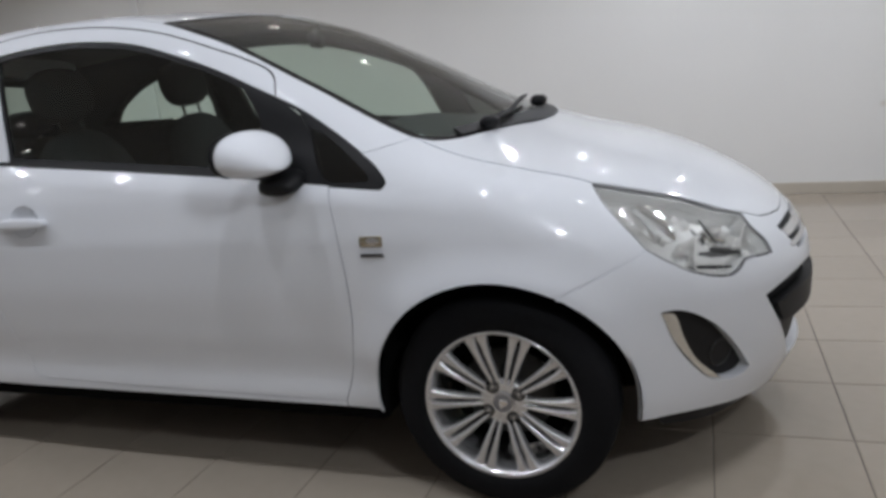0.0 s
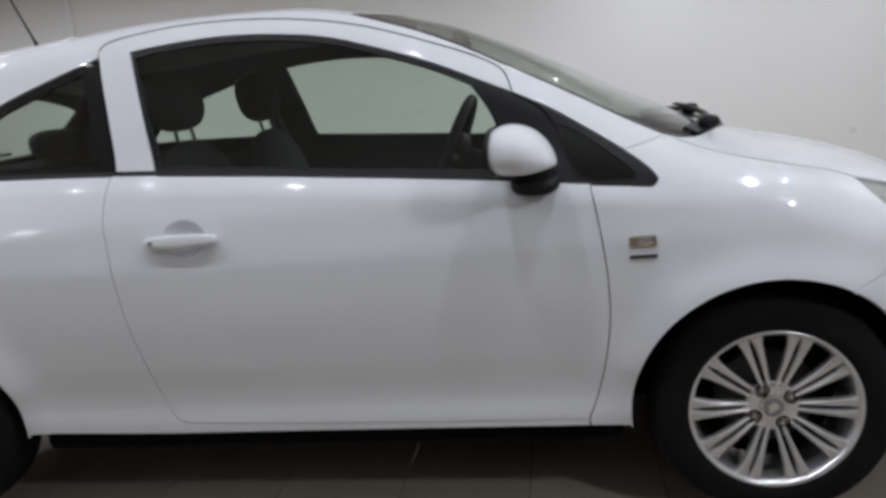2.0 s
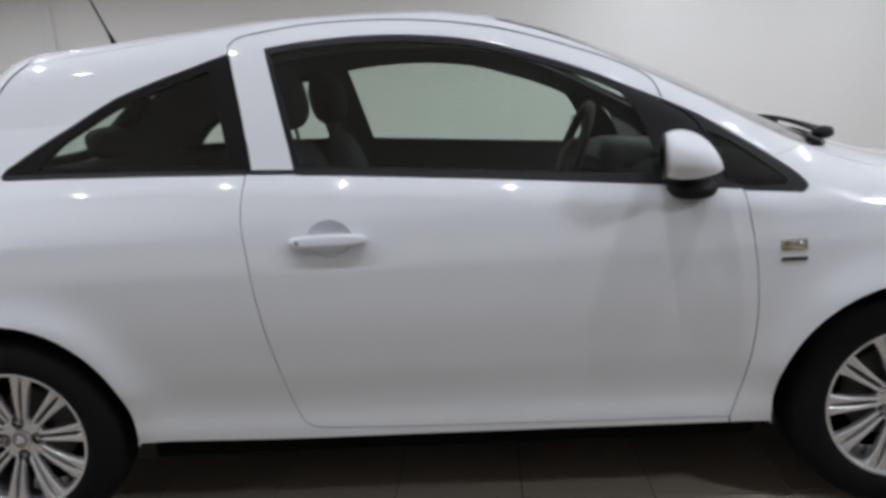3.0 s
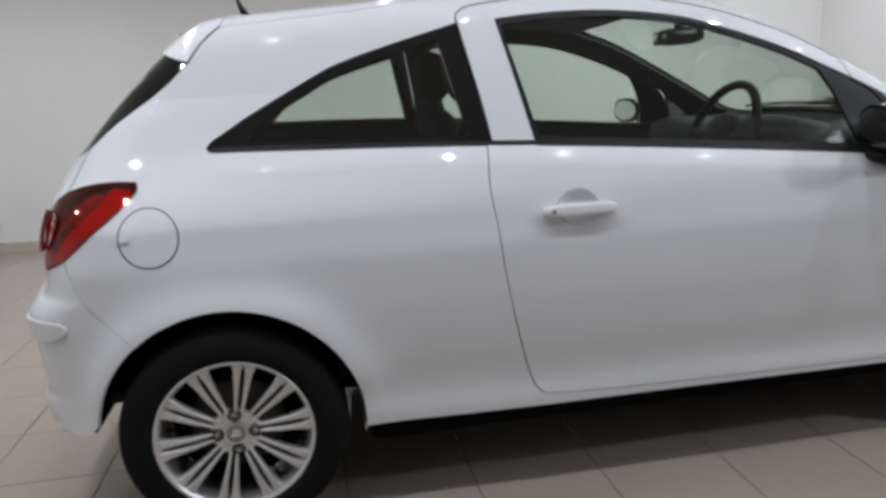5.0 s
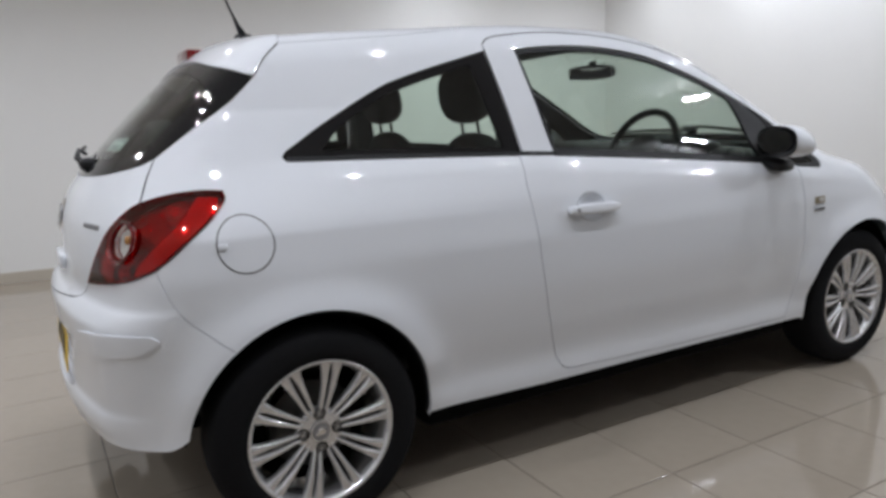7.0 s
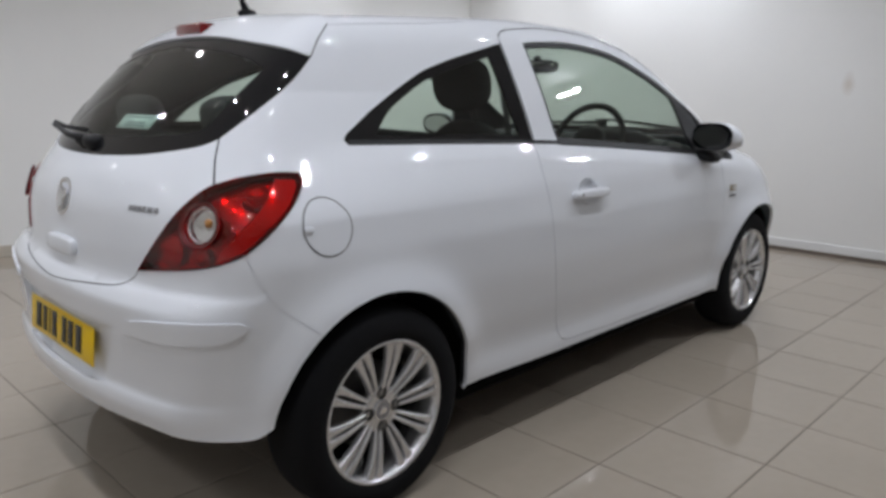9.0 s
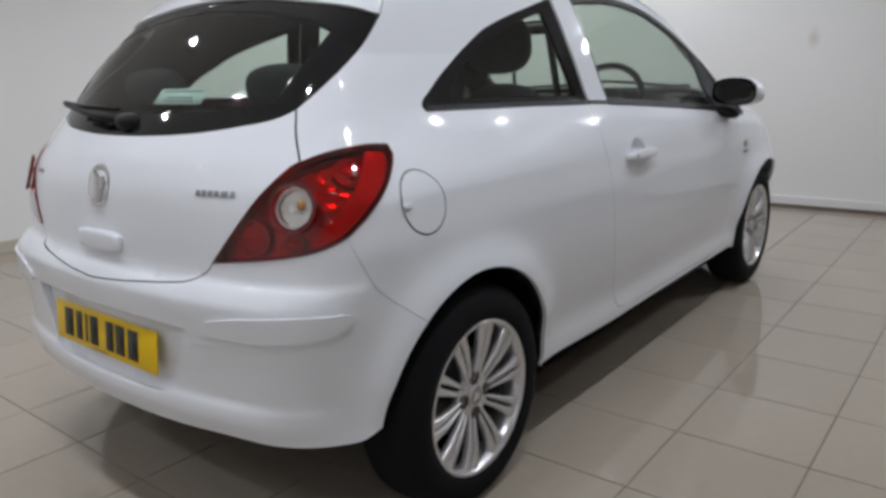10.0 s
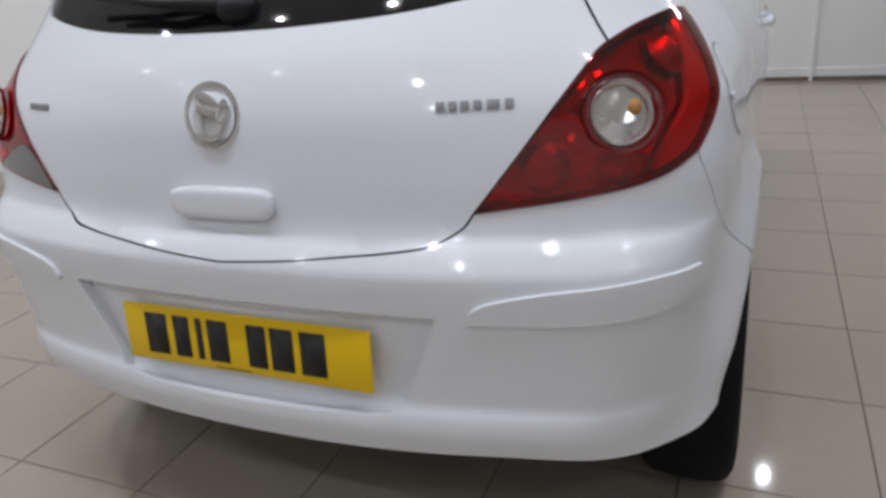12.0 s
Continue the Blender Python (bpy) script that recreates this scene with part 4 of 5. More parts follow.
# ---- wheels ----
def wheel_parts(parent):
    """An alloy wheel with its tyre; the outer face looks towards -y, the hub's middle at the origin."""
    tyre = turned_bm([(0.209, -0.076), (0.2165, -0.088), (0.242, -0.091), (0.272, -0.087), (0.292, -0.077), (0.303, -0.062), (0.308, -0.03), (0.308, 0.03), (0.303, 0.068), (0.290, 0.086), (0.25, 0.094), (0.205, 0.085), (0.195, 0.0)], 72, closed=True)
    part("tyre", tyre, TYRE, parent, "black rubber tyre")
    rim = part("rim", turned_bm([(0.2135, -0.087), (0.216, -0.081), (0.2135, -0.074), (0.204, -0.066), (0.199, -0.04), (0.192, 0.05), (0.188, 0.05), (0.191, -0.045), (0.196, -0.068), (0.2035, -0.084), (0.209, -0.089)], 72, closed=True), ALLOY, parent, "silver alloy rim")
    part("barrel", turned_bm([(0.188, 0.05), (0.06, 0.055), (0.0, 0.055)], 40), LINER, parent, "dark inner barrel")
    part("brake_disc", turned_bm([(0.0, 0.012), (0.128, 0.012), (0.130, 0.02), (0.128, 0.030), (0.0, 0.030)], 40), STEEL, parent, "grey brake disc")
    spokes = []
    for k in range(10):
        for sign in (-1, 1):
            bm = bmesh.new()
            rows = []
            for i in range(7):
                t = i / 6
                r = 0.050 + (0.2025 - 0.050) * t
                ang = sign * (0.175 - 0.06 * t)
                wide = 0.0050 + 0.0058 * t ** 1.2 + 0.007 * t ** 9
                y = -0.060 - 0.016 * math.sin(math.pi * min(t * 1.05, 1) * 0.62) - 0.004 * t
                a = 2 * math.pi * (k + 0.5) / 10
                off = sign * (0.0078 + 0.0098 * t)
                ring = []
                for w, d in ((-1, 0.022), (-1, 0.004), (-0.55, 0.0), (0.55, 0.0), (1, 0.004), (1, 0.022)):
                    x, z = r, off + w * wide
                    ring.append(bm.verts.new((x * math.cos(a) - z * math.sin(a), y + d, x * math.sin(a) + z * math.cos(a))))
                rows.append(ring)
            for p, q in zip(rows, rows[1:]):
                for j in range(5):
                    bm.faces.new((p[j], q[j], q[j + 1], p[j + 1]))
            bmesh.ops.recalc_face_normals(bm, faces=bm.faces[:])
            spokes.append(bm)
    for pair in range(10):
        part("spoke", merged(spokes[2 * pair], spokes[2 * pair + 1]), ALLOY, parent)
    part("hub", turned_bm([(0.030, -0.060), (0.050, -0.0612), (0.062, -0.060), (0.069, -0.055), (0.068, -0.03), (0.04, -0.02)], 48), ALLOY, parent)
    part("centre_cap", turned_bm([(0.0, -0.0665), (0.020, -0.0665), (0.027, -0.0655), (0.030, -0.063), (0.031, -0.055)], 32), SCRIPT, parent, "round grey centre cap")
    part("cap_relief", merged(blob_bm((0.002, -0.0665, 0.001), (0.026, 0.006, 0.022), 2.2, (0, 25, 0), 8, 16), blob_bm((-0.007, -0.0665, -0.008), (0.016, 0.005, 0.012), 2, (0, -20, 0), 8, 14)), CHROME, parent, "plain raised relief")
    part("cap_ring", turned_bm([(0.0265, -0.067), (0.0295, -0.0665), (0.031, -0.064), (0.026, -0.0645)], 32, closed=True), CHROME, parent)
    for k in range(4):
        a = radians(90 * k + 13)
        bm = turned_bm([(0.0, -0.0605), (0.0045, -0.0605), (0.006, -0.0635), (0.0085, -0.0645), (0.0105, -0.0640), (0.0115, -0.060), (0.0118, -0.05)], 12)
        # black ring on the closed hub, drawn as the shade inside a bolt recess
        cup = turned_bm([(0.0185, -0.0624), (0.0150, -0.0622), (0.009, -0.058)], 16)
        part("recess_shade_ring", moved(cup, pose(0.052 * math.cos(a), 0, 0.052 * math.sin(a))), LINER, parent, "black ring for the shade of a bolt recess")
        part("wheel_bolt", moved(bm, pose(0.052 * math.cos(a), 0, 0.052 * math.sin(a))), STEEL, parent, "dark recessed bolt")
    valve = tube_bm([(0.178 * math.cos(0.3), -0.05, 0.178 * math.sin(0.3)), (0.172 * math.cos(0.3), -0.075, 0.172 * math.sin(0.3))], 0.003, 6)
    part("valve", valve, BLACK_TRIM, parent)


wheel_base = new("wheel")
tagged(wheel_base, "ten-pair spoke silver alloy wheel")
wheel_base.parent = car
wheel_parts(wheel_base)
wheel_base.matrix_basis = pose(0.0, -0.728, 0.308, 0, 12, 0)
for x, y, spin, yaw in ((2.511, -0.728, -17, 0), (0.0, 0.728, 5, 180), (2.511, 0.728, 40, 180)):
    w = copy_thing(wheel_base, pose(x, y, 0.308, 0, 0, yaw) @ pose(0, 0, 0, 0, spin, 0))
    w.parent = car


def liner(cx, side):
    bm = bmesh.new()
    rows = []
    for k in range(25):
        a = radians(-4 + 178 * k / 24) if cx < 1 else radians(-10 + 202 * k / 24)
        rows.append([bm.verts.new((cx + 0.362 * math.cos(a), side * y, 0.308 + 0.362 * math.sin(a))) for y in (0.775, 0.52)])
    for p, q in zip(rows, rows[1:]):
        bm.faces.new((p[0], q[0], q[1], p[1]))
    bm.faces.new([r[1] for r in rows])
    return bm


for cx in (0.0, 2.511):
    for side in (-1, 1):
        part("wheel_liner", liner(cx, side), LINER, car, "black wheel arch liner")
part("underbody", merged(box_bm(0.37, 2.14, -0.74, 0.74, 0.20, 0.29, 0.02), box_bm(-0.36, 3.1, -0.5, 0.5, 0.27, 0.42, 0.03)), LINER, car, "dark underbody")
# unseen dark box, added to stop light leaking through the engine bay
part("bay_light_block", box_bm(2.2, 2.9, -0.45, 0.45, 0.4, 0.70, 0.05), LINER, car)


# ---- mirrors, handles, badges ----
def egg(q):
    """A helmet: domed above, flat below, its top falling away towards the front tip."""
    x = max(q.x, -0.058)
    t = max(0.0, min(1.0, (x + 0.058) / 0.145))
    lift = q.z if q.z > 0 else q.z * 0.76
    fall = math.sqrt(max(0.0, 1 - t ** 2.1))
    return (x, q.y * (0.66 + 0.34 * fall), (lift + 0.055) * (0.30 + 0.70 * fall) - 0.055)


def mirror(side):
    ob = new("door_mirror")
    ob.parent = car
    tagged(ob, "white egg-shaped door mirror on a black foot")
    s = Matrix.Diagonal((1, side, 1, 1))
    shell_bm = blob_bm((1.916, 0.865, 1.020), (0.172, 0.224, 0.146), 2.3, (0, 0, 12), 24, 40, egg)
    part("mirror_shell", moved(shell_bm, s), PAINT, ob, "white painted shell")
    rim_bm = blob_bm((1.860, 0.855, 1.027), (0.016, 0.208, 0.120), 2.6, (0, 0, 12), 12, 36)
    part("mirror_rim", moved(rim_bm, s), BLACK_GLOSS, ob, "black rim")
    face = bmesh.new()
    bmesh.ops.create_circle(face, cap_ends=True, segments=36, radius=1, matrix=Matrix.Translation((1.8512, 0.853, 1.028)) @ pose(0, 0, 0, 0, 0, 12) @ Matrix.Diagonal((1, 0.088, 0.048, 1)) @ pose(0, 0, 0, 0, 90, 0))
    part("mirror_glass", moved(face, s), CHROME, ob, "silvered glass")
    foot_bm = blob_bm((1.945, 0.795, 0.938), (0.125, 0.13, 0.052), 2.6, (-14, 0, 0), 12, 24)
    part("mirror_foot", moved(foot_bm, s), BLACK_TRIM, ob, "black plastic foot")


mirror(-1)
mirror(1)


def along_skin(view, u, v, offset=0.0):
    p = on_skin(view, [(u, v)])
    n = slope(p)
    return Vector(p[0] + n[0] * offset), Vector(n[0])


def facing(view, u, v, offset=0.0):
    """A place on the skin, its z axis outwards and its y axis up."""
    p, n = along_skin(view, u, v, offset)
    x = Vector((0, 0, 1)).cross(n).normalized()
    y = n.cross(x)
    return Matrix((( x.x, y.x, n.x, p.x), (x.y, y.y, n.y, p.y), (x.z, y.z, n.z, p.z), (0, 0, 0, 1)))


def handle(side, parent):
    s = Matrix.Diagonal((1, -side, 1, 1))
    place = facing("side", 0.980, 0.850)
    grip = part("door_handle", moved(merged(moved(blob_bm((0, 0.0, 0.022), (0.212, 0.036, 0.024), 3.0), Matrix.Identity(4)),
                                            blob_bm((-0.088, 0, 0.012), (0.034, 0.026, 0.03), 3), blob_bm((0.085, 0, 0.012), (0.04, 0.026, 0.03), 3)), s @ place), PAINT, parent, "white pull handle")
    if side < 0:
        part("lock", moved(turned_bm([(0, -0.0355), (0.0045, -0.0355), (0.006, -0.034), (0.006, -0.028)], 16), s @ place @ pose(-0.079, 0, 0, -90, 0, 0) ), SCRIPT, parent, "small grey key lock")


handle(-1, doors[0])
handle(1, doors[1])

flap_c = np.array(to_wrap([(-0.160, 0.860)])[0])
circle = np.array([(math.cos(a), math.sin(a)) for a in np.linspace(0, 2 * math.pi, 48, endpoint=False)])


def flap_ring(r):
    return np.array(to_wrap(np.array((-0.160, 0.860)) + circle * (r, r)))


flap = skin_part("fuel_flap", panel("wrap", flap_ring(0.0735), step=0.02, gap=0.001, offset=0.0016, depth=0.003), PAINT, car, "round white fuel flap with a fine dark joint")
skin_part("flap_joint", panel("wrap", flap_ring(0.0764), [flap_ring(0.0731)], step=0.02, gap=0, offset=0.0006, depth=0), STEEL, flap)
part("flap_tab", moved(blob_bm((-0.060, 0.0, 0.003), (0.026, 0.016, 0.006), 3), facing("wrap", flap_c[0], flap_c[1], 0.0015)), PAINT, flap)

wing_badge = new("wing_badge")
wing_badge.parent = car
tagged(wing_badge, "small gold and chrome emblem above a plain chrome bar")
place = facing("side", 2.200, 0.772)
part("emblem", moved(box_bm(-0.032, 0.032, -0.014, 0.014, 0, 0.004, 0.0015), place), GOLD, wing_badge)
part("emblem_inlay", moved(blob_bm((0.006, 0, 0.004), (0.040, 0.021, 0.005), 2), place), CHROME, wing_badge)
part("badge_bar", moved(box_bm(-0.033, 0.033, -0.042, -0.033, 0, 0.003, 0.001), place), STEEL, wing_badge)

# ---- tail details ----
mid = facing("wrap", MID_R, 0.900)
emblem = new("round_emblem")
emblem.parent = car
tagged(emblem, "round chrome emblem on the tailgate")
part("ring", moved(turned_bm([(0.046, 0.0), (0.055, 0.0), (0.056, -0.004), (0.052, -0.010), (0.047, -0.008)], 48, closed=True), mid @ pose(0, 0, 0, 90, 0, 0)), CHROME, emblem)
part("disc", moved(turned_bm([(0.0, -0.004), (0.047, -0.003), (0.047, 0.0)], 40), mid @ pose(0, 0, 0, 90, 0, 0)), LAMP_SILVER, emblem)
relief = [blob_bm((-0.004, -0.010, 0.005), (0.058, 0.064, 0.012), 2, (0, 0, 25)), blob_bm((-0.006, 0.020, 0.006), (0.052, 0.030, 0.010), 2, (0, 0, -20)), blob_bm((0.026, 0.006, 0.006), (0.022, 0.044, 0.010), 2, (0, 0, -15))]
part("relief", moved(merged(*relief), mid), CHROME, emblem, "plain raised relief")


def bars(name, s0, s1, z, tall, widths, material, parent, label=""):
    """A row of plain raised bars where lettering cannot be told."""
    total = sum(widths)
    run = s0
    for k, w in enumerate(widths):
        step = (s1 - s0) * w / total
        c = run + step / 2
        run += step
        part(name, moved(box_bm(-abs(step) * 0.42, abs(step) * 0.42, -tall / 2, tall / 2, 0, 0.003, 0.0008), facing("wrap", c, z)), material, parent, label)


script = new("model_script")
script.parent = car
tagged(script, "row of small chrome letters shown as plain bars")
bars("letter_bar", -0.578, -0.481, 0.904, 0.014, (2, 2, 2, 2, 3, 2), SCRIPT, script)
script = new("model_script")
script.parent = car
tagged(script, "row of small chrome letters shown as plain bars")
bars("letter_bar", 2 * MID_R + 0.545, 2 * MID_R + 0.483, 0.905, 0.012, (2, 2, 2, 2, 2), SCRIPT, script)

grip_place = facing("wrap", MID_R, 0.759)
part("tailgate_handle", moved(blob_bm((0, 0, 0.006), (0.205, 0.052, 0.026), 4.5), grip_place), PAINT, car, "white tailgate grip")

plate = new("number_plate")
plate.parent = car
tagged(plate, "yellow rear number plate with plain dark bars")
plate_at = Matrix.Translation((-0.590, 0, 0.506)) @ pose(0, 0, 0, 90, 0, -90) @ pose(0, 0, 0, -6, 0, 0)
part("plate_sheet", moved(box_bm(-0.26, 0.26, -0.0555, 0.0555, -0.002, 0.002, 0.0015), plate_at), PLATE, plate)
for bx, bw in ((-0.186, 0.050), (-0.128, 0.036), (-0.088, 0.014), (-0.047, 0.044), (0.036, 0.040), (0.088, 0.046), (0.150, 0.050)):
    part("plate_bar", moved(box_bm(bx - bw / 2, bx + bw / 2, -0.0395, 0.0395, 0.002, 0.0026), plate_at), INK, plate, "black bar")
part("plate_line", moved(box_bm(-0.06, 0.02, -0.051, -0.049, 0.002, 0.0024), plate_at), INK, plate)


def round_lens(side, parent):
    s = Matrix.Diagonal((1, -side, 1, 1))
    at = s @ facing("wrap", -0.3665, 0.880, -0.004) @ Matrix.Diagonal((0.9, 0.9, 1, 1))
    part("lens_collar", moved(turned_bm([(0.052, 0.012), (0.054, 0.006), (0.062, 0.007), (0.066, 0.016)], 40), at @ pose(0, 0, 0, 90, 0, 0)), DARK_RED, parent, "dark red collar round the clear lens")
    part("lens_ring", moved(turned_bm([(0.046, 0.0), (0.054, 0.0), (0.054, -0.006), (0.050, -0.008), (0.047, -0.006)], 40, closed=True), at @ pose(0, 0, 0, 90, 0, 0)), CHROME, parent, "bright ring")
    part("lens_bowl", moved(turned_bm([(0.0, 0.0035), (0.02, 0.003), (0.046, -0.003)], 32), at @ pose(0, 0, 0, 90, 0, 0)), FINE_FACETS, parent, "faceted silver reflector bowl")
    part("bulb", moved(blob_bm((0.020, 0.008, 0.004), (0.022, 0.026, 0.014), 2), at), AMBER, parent, "amber bulb")
    part("lens_dome", moved(turned_bm([(0.0, -0.018), (0.02, -0.0165), (0.038, -0.012), (0.048, -0.006)], 40), at @ pose(0, 0, 0, 90, 0, 0)), CLEAR, parent, "clear domed lens")


for side, parent in ((-1, tails[0]), (1, tails[1])):
    s = Matrix.Diagonal((1, -side, 1, 1))
    for u, z, r in ((-0.265, 0.955, 0.034), (-0.455, 0.808, 0.040), (-0.375, 0.800, 0.022)):
        at = s @ facing("wrap", u, z, -0.012)
        part("lamp_cell", moved(turned_bm([(0.0, 0.012), (r * 0.5, 0.010), (r * 0.85, 0.002), (r, -0.006), (r + 0.004, -0.004)], 32), at @ pose(0, 0, 0, 90, 0, 0)), TAIL_BACK, parent, "round reflector cell")
        part("cell_bulb", moved(blob_bm((0, 0, 0.0), (0.016, 0.016, 0.02), 2), at), LINER, parent)
round_lens(-1, tails[0])
round_lens(1, tails[1])
smoke_out = loop([(-0.534, 0.752), (-0.495, 0.81), (-0.46, 0.83), (-0.40, 0.80), (-0.37, 0.778)], [(-0.37, 0.778), (-0.42, 0.769), (-0.534, 0.752)])
skin_part("reverse_lens", mirrored(panel("wrap", smoke_out, step=0.02, gap=0, offset=0.0055, depth=0.004)), SMOKE, tails[1], "smoked lower lens")

part("brake_light", moved(box_bm(-0.085, 0.085, -0.018, 0.018, -0.03, 0.020, 0.006), Matrix.Translation((-0.106, 0.0, 1.396)) @ pose(0, 0, 0, 90, 0, -90)), DARK_RED, tailgate, "red high-level brake light")
wiper = merged(tube_bm([(-0.462, -0.02, 1.058), (-0.475, 0.12, 1.072), (-0.455, 0.30, 1.095)], [0.014, 0.010, 0.006], 8), blob_bm((-0.452, -0.02, 1.055), (0.06, 0.075, 0.045), 2.5), tube_bm([(-0.455, 0.02, 1.088), (-0.455, 0.2, 1.092), (-0.43, 0.36, 1.10)], 0.007, 6))
part("rear_wiper", wiper, BLACK_TRIM, tailgate, "black rear wiper")

aerial = part("roof_aerial", merged(blob_bm((0.092, 0, 1.462), (0.070, 0.034, 0.030), 2.2), tube_bm([(0.090, 0, 1.466), (0.072, 0, 1.505), (0.060, 0, 1.535), (-0.055, 0, 1.81)], [0.015, 0.008, 0.0045, 0.0025], 10)), BLACK_TRIM, car, "short black roof aerial")

# wipers and cowl
cowl_out = loop([(2.385, -0.535), (2.43, -0.44), (2.485, -0.31), (2.535, -0.15), (2.548, 0.0), (2.535, 0.15), (2.485, 0.31), (2.43, 0.44), (2.385, 0.535)],
                [(2.355, 0.51), (2.405, 0.385), (2.46, 0.2), (2.478, 0.0), (2.46, -0.2), (2.405, -0.385), (2.355, -0.51)])
skin_part("cowl", panel("top", cowl_out, step=0.03, gap=0, offset=0.006, depth=0.01), BLACK_TRIM, car, "black plastic cowl")
for y0, y1 in ((-0.42, 0.12), (0.1, 0.58)):
    pts = [along_skin("top", 2.47 - 0.05 * t - 0.22 * max(0.0, abs(y0 + (y1 - y0) * t) - 0.25), y0 + (y1 - y0) * t, 0.022)[0] for t in np.linspace(0, 1, 7)]
    part("windscreen_wiper", merged(tube_bm(pts, [0.012, 0.011, 0.010, 0.009, 0.008, 0.007, 0.006], 6), blob_bm(tuple(pts[0]), (0.06, 0.06, 0.04), 2.4)), BLACK_TRIM, car, "black windscreen wiper")

# headlight reflectors
for side, parent in ((-1, heads[0]), (1, heads[1])):
    s = Matrix.Diagonal((1, -side, 1, 1))
    for u, z, r in ((3.235, 0.672, 0.044), (3.06, 0.676, 0.056)):
        p, n = along_skin("wrap", u, z, -0.035)
        look_out = Matrix.Translation(p) @ Vector((0.95, -0.30, 0.05)).to_track_quat("-Y", "Z").to_matrix().to_4x4()
        part("reflector", moved(turned_bm([(0.006, 0.035), (0.02, 0.028), (0.04, 0.008), (r, -0.02), (r + 0.004, -0.018)], 32), s @ look_out), LAMP_BRIGHT, parent, "chrome reflector bowl")
        part("lamp_bulb", moved(blob_bm((0, 0.005, 0), (0.022, 0.03, 0.022), 2), s @ look_out), CLEAR, parent)
    # black streaks added for the contrast that dark reflections give the chrome
    for u0, z0, u1, z1, w in ((3.095, 0.674, 3.19, 0.644, 0.010), (3.03, 0.640, 3.15, 0.614, 0.006), (3.115, 0.745, 3.122, 0.69, 0.004)):
        a, b = along_skin("wrap", u0, z0, -0.016)[0], along_skin("wrap", u1, z1, -0.016)[0]
        part("lamp_streak", moved(tube_bm([tuple(a), tuple((a + b) / 2 + Vector((0, -0.004, 0))), tuple(b)], [w * 0.5, w, w * 0.5], 8), s), BLACK_TRIM, parent, "black streak put in for dark reflections")
    p, n = along_skin("wrap", 3.15, 0.705, -0.034)
    part("projector", moved(blob_bm(tuple(p), (0.07, 0.05, 0.06), 2.2), s), LAMP_BRIGHT, parent, "chrome projector dome")
    p, n = along_skin("wrap", 2.965, 0.768, -0.028)
    part("indicator", moved(blob_bm(tuple(p), (0.15, 0.03, 0.06), 2.3, (0, 30, -25)), s), LAMP_BRIGHT, parent, "silver side reflector")

# fog lamps
for side in (-1, 1):
    s = Matrix.Diagonal((1, -side, 1, 1))
    at = s @ facing("wrap", 3.12, 0.372, -0.03)
    part("fog_lamp", moved(merged(turned_bm([(0.0, -0.006), (0.03, -0.004), (0.036, 0.0)], 24), turned_bm([(0.034, 0.0), (0.042, 0.0), (0.042, -0.012), (0.036, -0.012)], 24, closed=True)), at @ pose(0, 0, 0, 90, 0, 0)), BLACK_GLOSS, front_bumper, "dark round fog lamp")

# ---- cabin ----
def seat(y, front=True):
    ob = new("front_seat")
    ob.parent = car
    tagged(ob, "charcoal cloth front seat with headrest")
    part("seat_cushion", blob_bm((1.12, y, 0.56), (0.54, 0.50, 0.18), 3.2, (0, -6, 0)), CLOTH, ob)
    part("backrest", blob_bm((0.862, y, 0.825), (0.15, 0.49, 0.57), 2.7, (0, -13, 0), shape=lambda q: (q.x, q.y * (1 - 0.55 * max(0.0, q.z) ), q.z)), CLOTH, ob)
    part("headrest", blob_bm((0.778, y, 1.238), (0.140, 0.255, 0.200), 2.6, (0, -10, 0)), CLOTH, ob)
    for dy in (-0.055, 0.055):
        part("headrest_post", tube_bm([(0.81, y + dy, 1.06), (0.785, y + dy, 1.19)], 0.006, 8), STEEL, ob, "steel post")


seat(-0.355)
seat(0.355)
rear_seat = new("rear_seat")
rear_seat.parent = car
tagged(rear_seat, "charcoal cloth rear bench with two headrests")
part("bench", blob_bm((0.18, 0, 0.60), (0.50, 1.16, 0.18), 4), CLOTH, rear_seat)
part("bench_back", blob_bm((-0.10, 0, 0.82), (0.14, 1.16, 0.50), 4, (0, -16, 0)), CLOTH, rear_seat)
for y in (-0.31, 0.31):
    part("headrest", blob_bm((-0.165, y, 1.125), (0.10, 0.28, 0.13), 2.8, (0, -10, 0)), CLOTH, rear_seat)
part("parcel_shelf", box_bm(-0.36, -0.14, -0.47, 0.47, 0.985, 1.0, 0.005), CABIN, car, "dark parcel shelf")
part("cabin_floor", box_bm(-0.42, 2.15, -0.66, 0.66, 0.38, 0.42, 0.005), CABIN, car)
dash = merged(blob_bm((2.06, 0, 0.88), (0.52, 1.34, 0.24), 4, (0, 7, 0)), blob_bm((1.90, -0.36, 0.985), (0.24, 0.36, 0.10), 3, (0, 12, 0)), blob_bm((2.0, 0, 0.7), (0.5, 1.3, 0.4), 4), box_bm(1.55, 1.95, -0.12, 0.12, 0.42, 0.80, 0.04))
part("dashboard", dash, CABIN, car, "dark moulded dashboard")
# unseen board, also keeps stray light out of the cabin
part("firewall", box_bm(2.15, 2.19, -0.66, 0.66, 0.4, 0.93, 0.005), LINER, car)
wheel_at = pose(1.68, -0.33, 0.985, 0, -66, 0)
steer = new("steering_wheel")
steer.parent = car
tagged(steer, "black three-spoke steering wheel")
ring_pts = [(0.182 * math.cos(2 * math.pi * k / 40), 0.182 * math.sin(2 * math.pi * k / 40), 0) for k in range(40)]
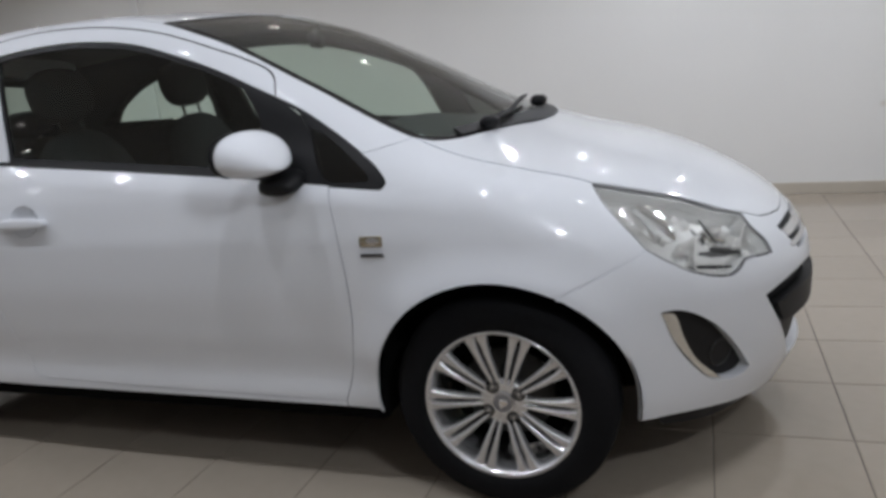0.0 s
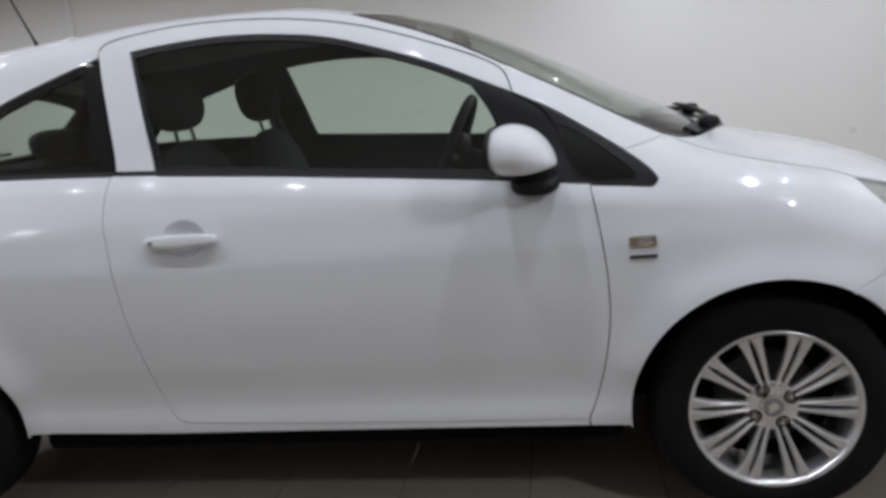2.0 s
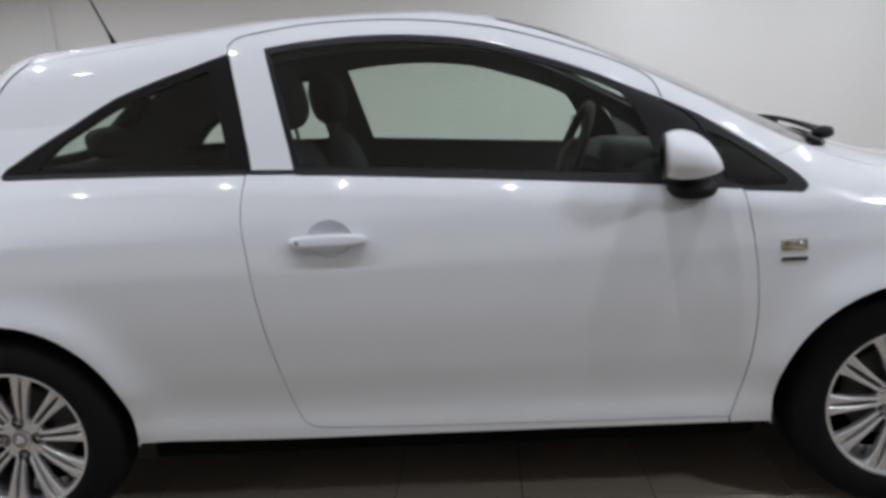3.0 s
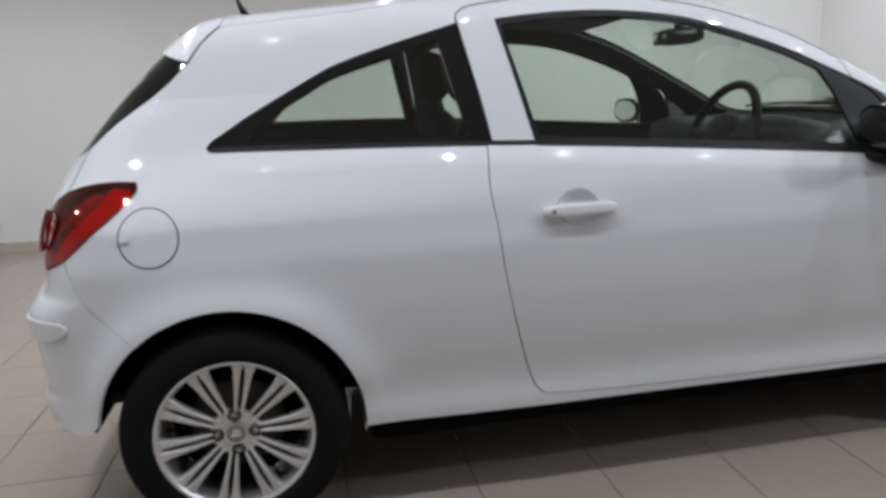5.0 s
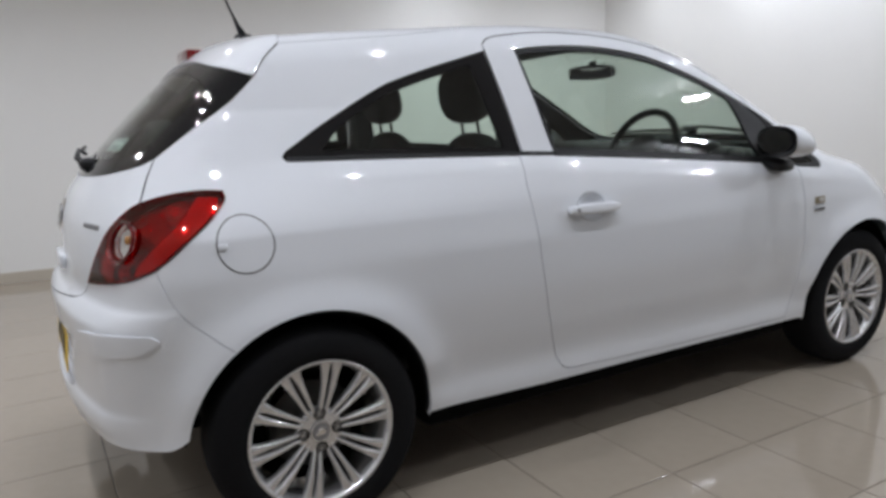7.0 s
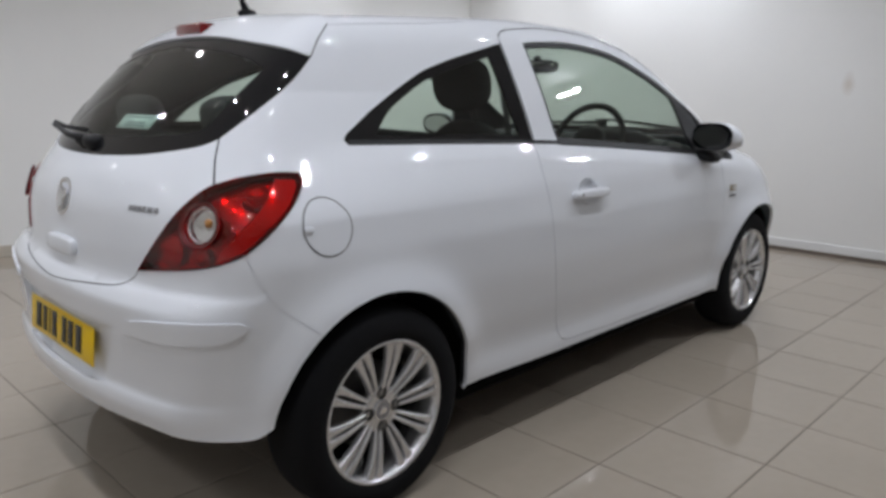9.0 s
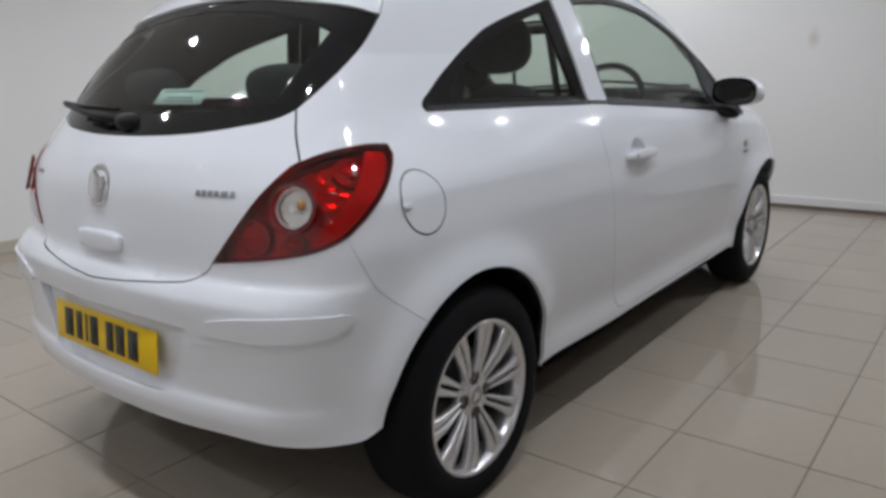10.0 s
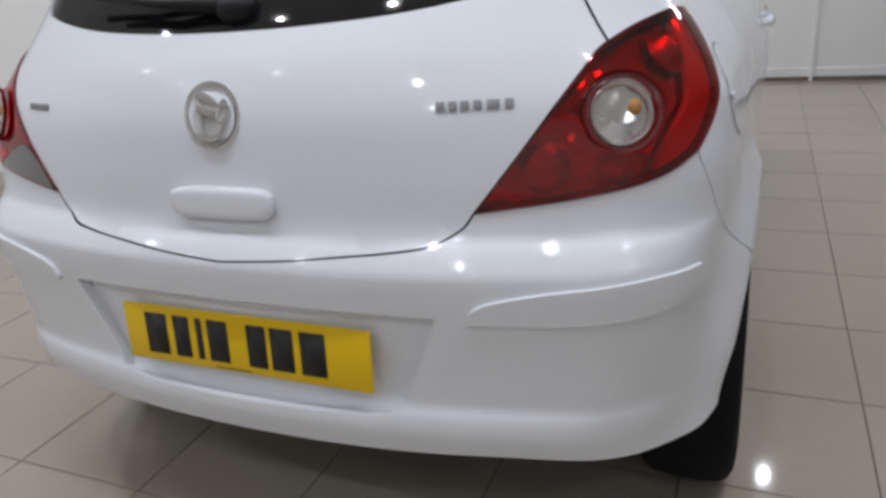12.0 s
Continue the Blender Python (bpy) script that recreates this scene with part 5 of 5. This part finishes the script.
part("rim", moved(tube_bm(ring_pts, 0.0155, 10, closed=True), wheel_at), BLACK_TRIM, steer)
part("boss", moved(blob_bm((0, 0, -0.01), (0.15, 0.17, 0.07), 2.8), wheel_at), BLACK_TRIM, steer)
for ax, ay in ((0.0, 0.17), (0.0, -0.17), (-0.17, 0.0)):
    part("spoke", moved(tube_bm([(ax * 0.3, ay * 0.3, -0.012), (ax, ay, 0)], [0.022, 0.014], 8), wheel_at), CABIN, steer)
part("steering_column", tube_bm([(1.70, -0.33, 0.97), (1.98, -0.33, 0.86)], 0.045, 12), CABIN, steer)
inside_mirror = new("interior_mirror")
inside_mirror.parent = car
tagged(inside_mirror, "black interior rear-view mirror")
rear_view = Matrix.Translation((1.69, 0.0, 1.338)) @ pose(0, 0, 0, 0, -10, 22)
part("mirror_body", moved(blob_bm((0, 0, 0), (0.04, 0.235, 0.065), 3.2), rear_view), BLACK_TRIM, inside_mirror)
part("mirror_arm", tube_bm([(1.70, -0.01, 1.345), (1.685, -0.01, 1.385)], [0.012, 0.020], 8), BLACK_TRIM, inside_mirror)
part("mirror_glass", moved(box_bm(-0.0225, -0.0205, -0.105, 0.105, -0.025, 0.025, 0.0005), rear_view), CHROME, inside_mirror)
for y in (-1, 1):
    part("seat_belt", tube_bm([(0.735, y * 0.585, 1.27), (0.76, y * 0.62, 1.0), (0.80, y * 0.60, 0.62)], 0.012, 6), CABIN, car, "dark seat belt webbing")

# ticket lying inside the rear window
ticket = new("window_ticket")
ticket.parent = car
tagged(ticket, "pale green paper ticket with unreadable print")
tick = facing("wrap", -0.745, 1.125, -0.014)
part("paper", moved(box_bm(-0.095, 0.095, -0.026, 0.026, 0, 0.0008), tick), PAPER, ticket)
for zz, w in ((0.017, 0.16), (-0.004, 0.10), (-0.015, 0.12)):
    part("print_bar", moved(box_bm(-w / 2, w / 2, zz - 0.003, zz + 0.003, 0.0008, 0.0013), tick), PAPER_INK, ticket)

# ---- floor tiles, 0.39 m square, laid on the floor one by one ----
TILE_SIZE, TILE_X0, TILE_Y0 = 0.394, 0.68, -1.10


def tile_bm(x0, x1, y0, y1):
    g = 0.0018
    x0, x1, y0, y1 = x0 + g, x1 - g, y0 + g, y1 - g
    b, h, low = 0.0016, 0.0, -0.0028
    bm = bmesh.new()
    top = [bm.verts.new(v) for v in ((x0 + b, y0 + b, h), (x1 - b, y0 + b, h), (x1 - b, y1 - b, h), (x0 + b, y1 - b, h))]
    mid = [bm.verts.new(v) for v in ((x0, y0, h - 0.0008), (x1, y0, h - 0.0008), (x1, y1, h - 0.0008), (x0, y1, h - 0.0008))]
    bot = [bm.verts.new((v.co.x, v.co.y, low)) for v in mid]
    bm.faces.new(top)
    for a, c in ((top, mid), (mid, bot)):
        for i in range(4):
            bm.faces.new((a[i], c[i], c[(i + 1) % 4], a[(i + 1) % 4]))
    bmesh.ops.recalc_face_normals(bm, faces=bm.faces[:])
    return bm


whole = bpy.data.meshes.new("tile")
tile_one = tile_bm(0, TILE_SIZE, 0, TILE_SIZE)
tile_one.to_mesh(whole)
tile_one.free()
whole.materials.append(TILE)
far_v, far_f = [], []
ix0, ix1 = math.floor((RX0 - TILE_X0) / TILE_SIZE), math.ceil((RX1 - TILE_X0) / TILE_SIZE)
iy0, iy1 = math.floor((RY0 - TILE_Y0) / TILE_SIZE), math.ceil((RY1 - TILE_Y0) / TILE_SIZE)
for i in range(ix0, ix1):
    for j in range(iy0, iy1):
        x, y = TILE_X0 + i * TILE_SIZE, TILE_Y0 + j * TILE_SIZE
        full = x >= RX0 and x + TILE_SIZE <= RX1 and y >= RY0 and y + TILE_SIZE <= RY1
        if full and -1.8 < x < 4.4 and -1.75 < y < 3.4:
            ob = new("tile", whole)
            ob.location, ob.parent = (x, y, random.uniform(-0.0003, 0.0)), floor
            continue
        bm = tile_bm(max(x, RX0), min(x + TILE_SIZE, RX1), max(y, RY0), min(y + TILE_SIZE, RY1))
        base = len(far_v)
        bm.verts.index_update()
        far_v += [tuple(v.co) for v in bm.verts]
        far_f += [[v.index + base for v in f.verts] for f in bm.faces]
        bm.free()
me = bpy.data.meshes.new("far_tiles")
me.from_pydata(far_v, [], far_f)
me.materials.append(TILE)
tagged(new("far_tiles", me), kind="stuff").parent = floor
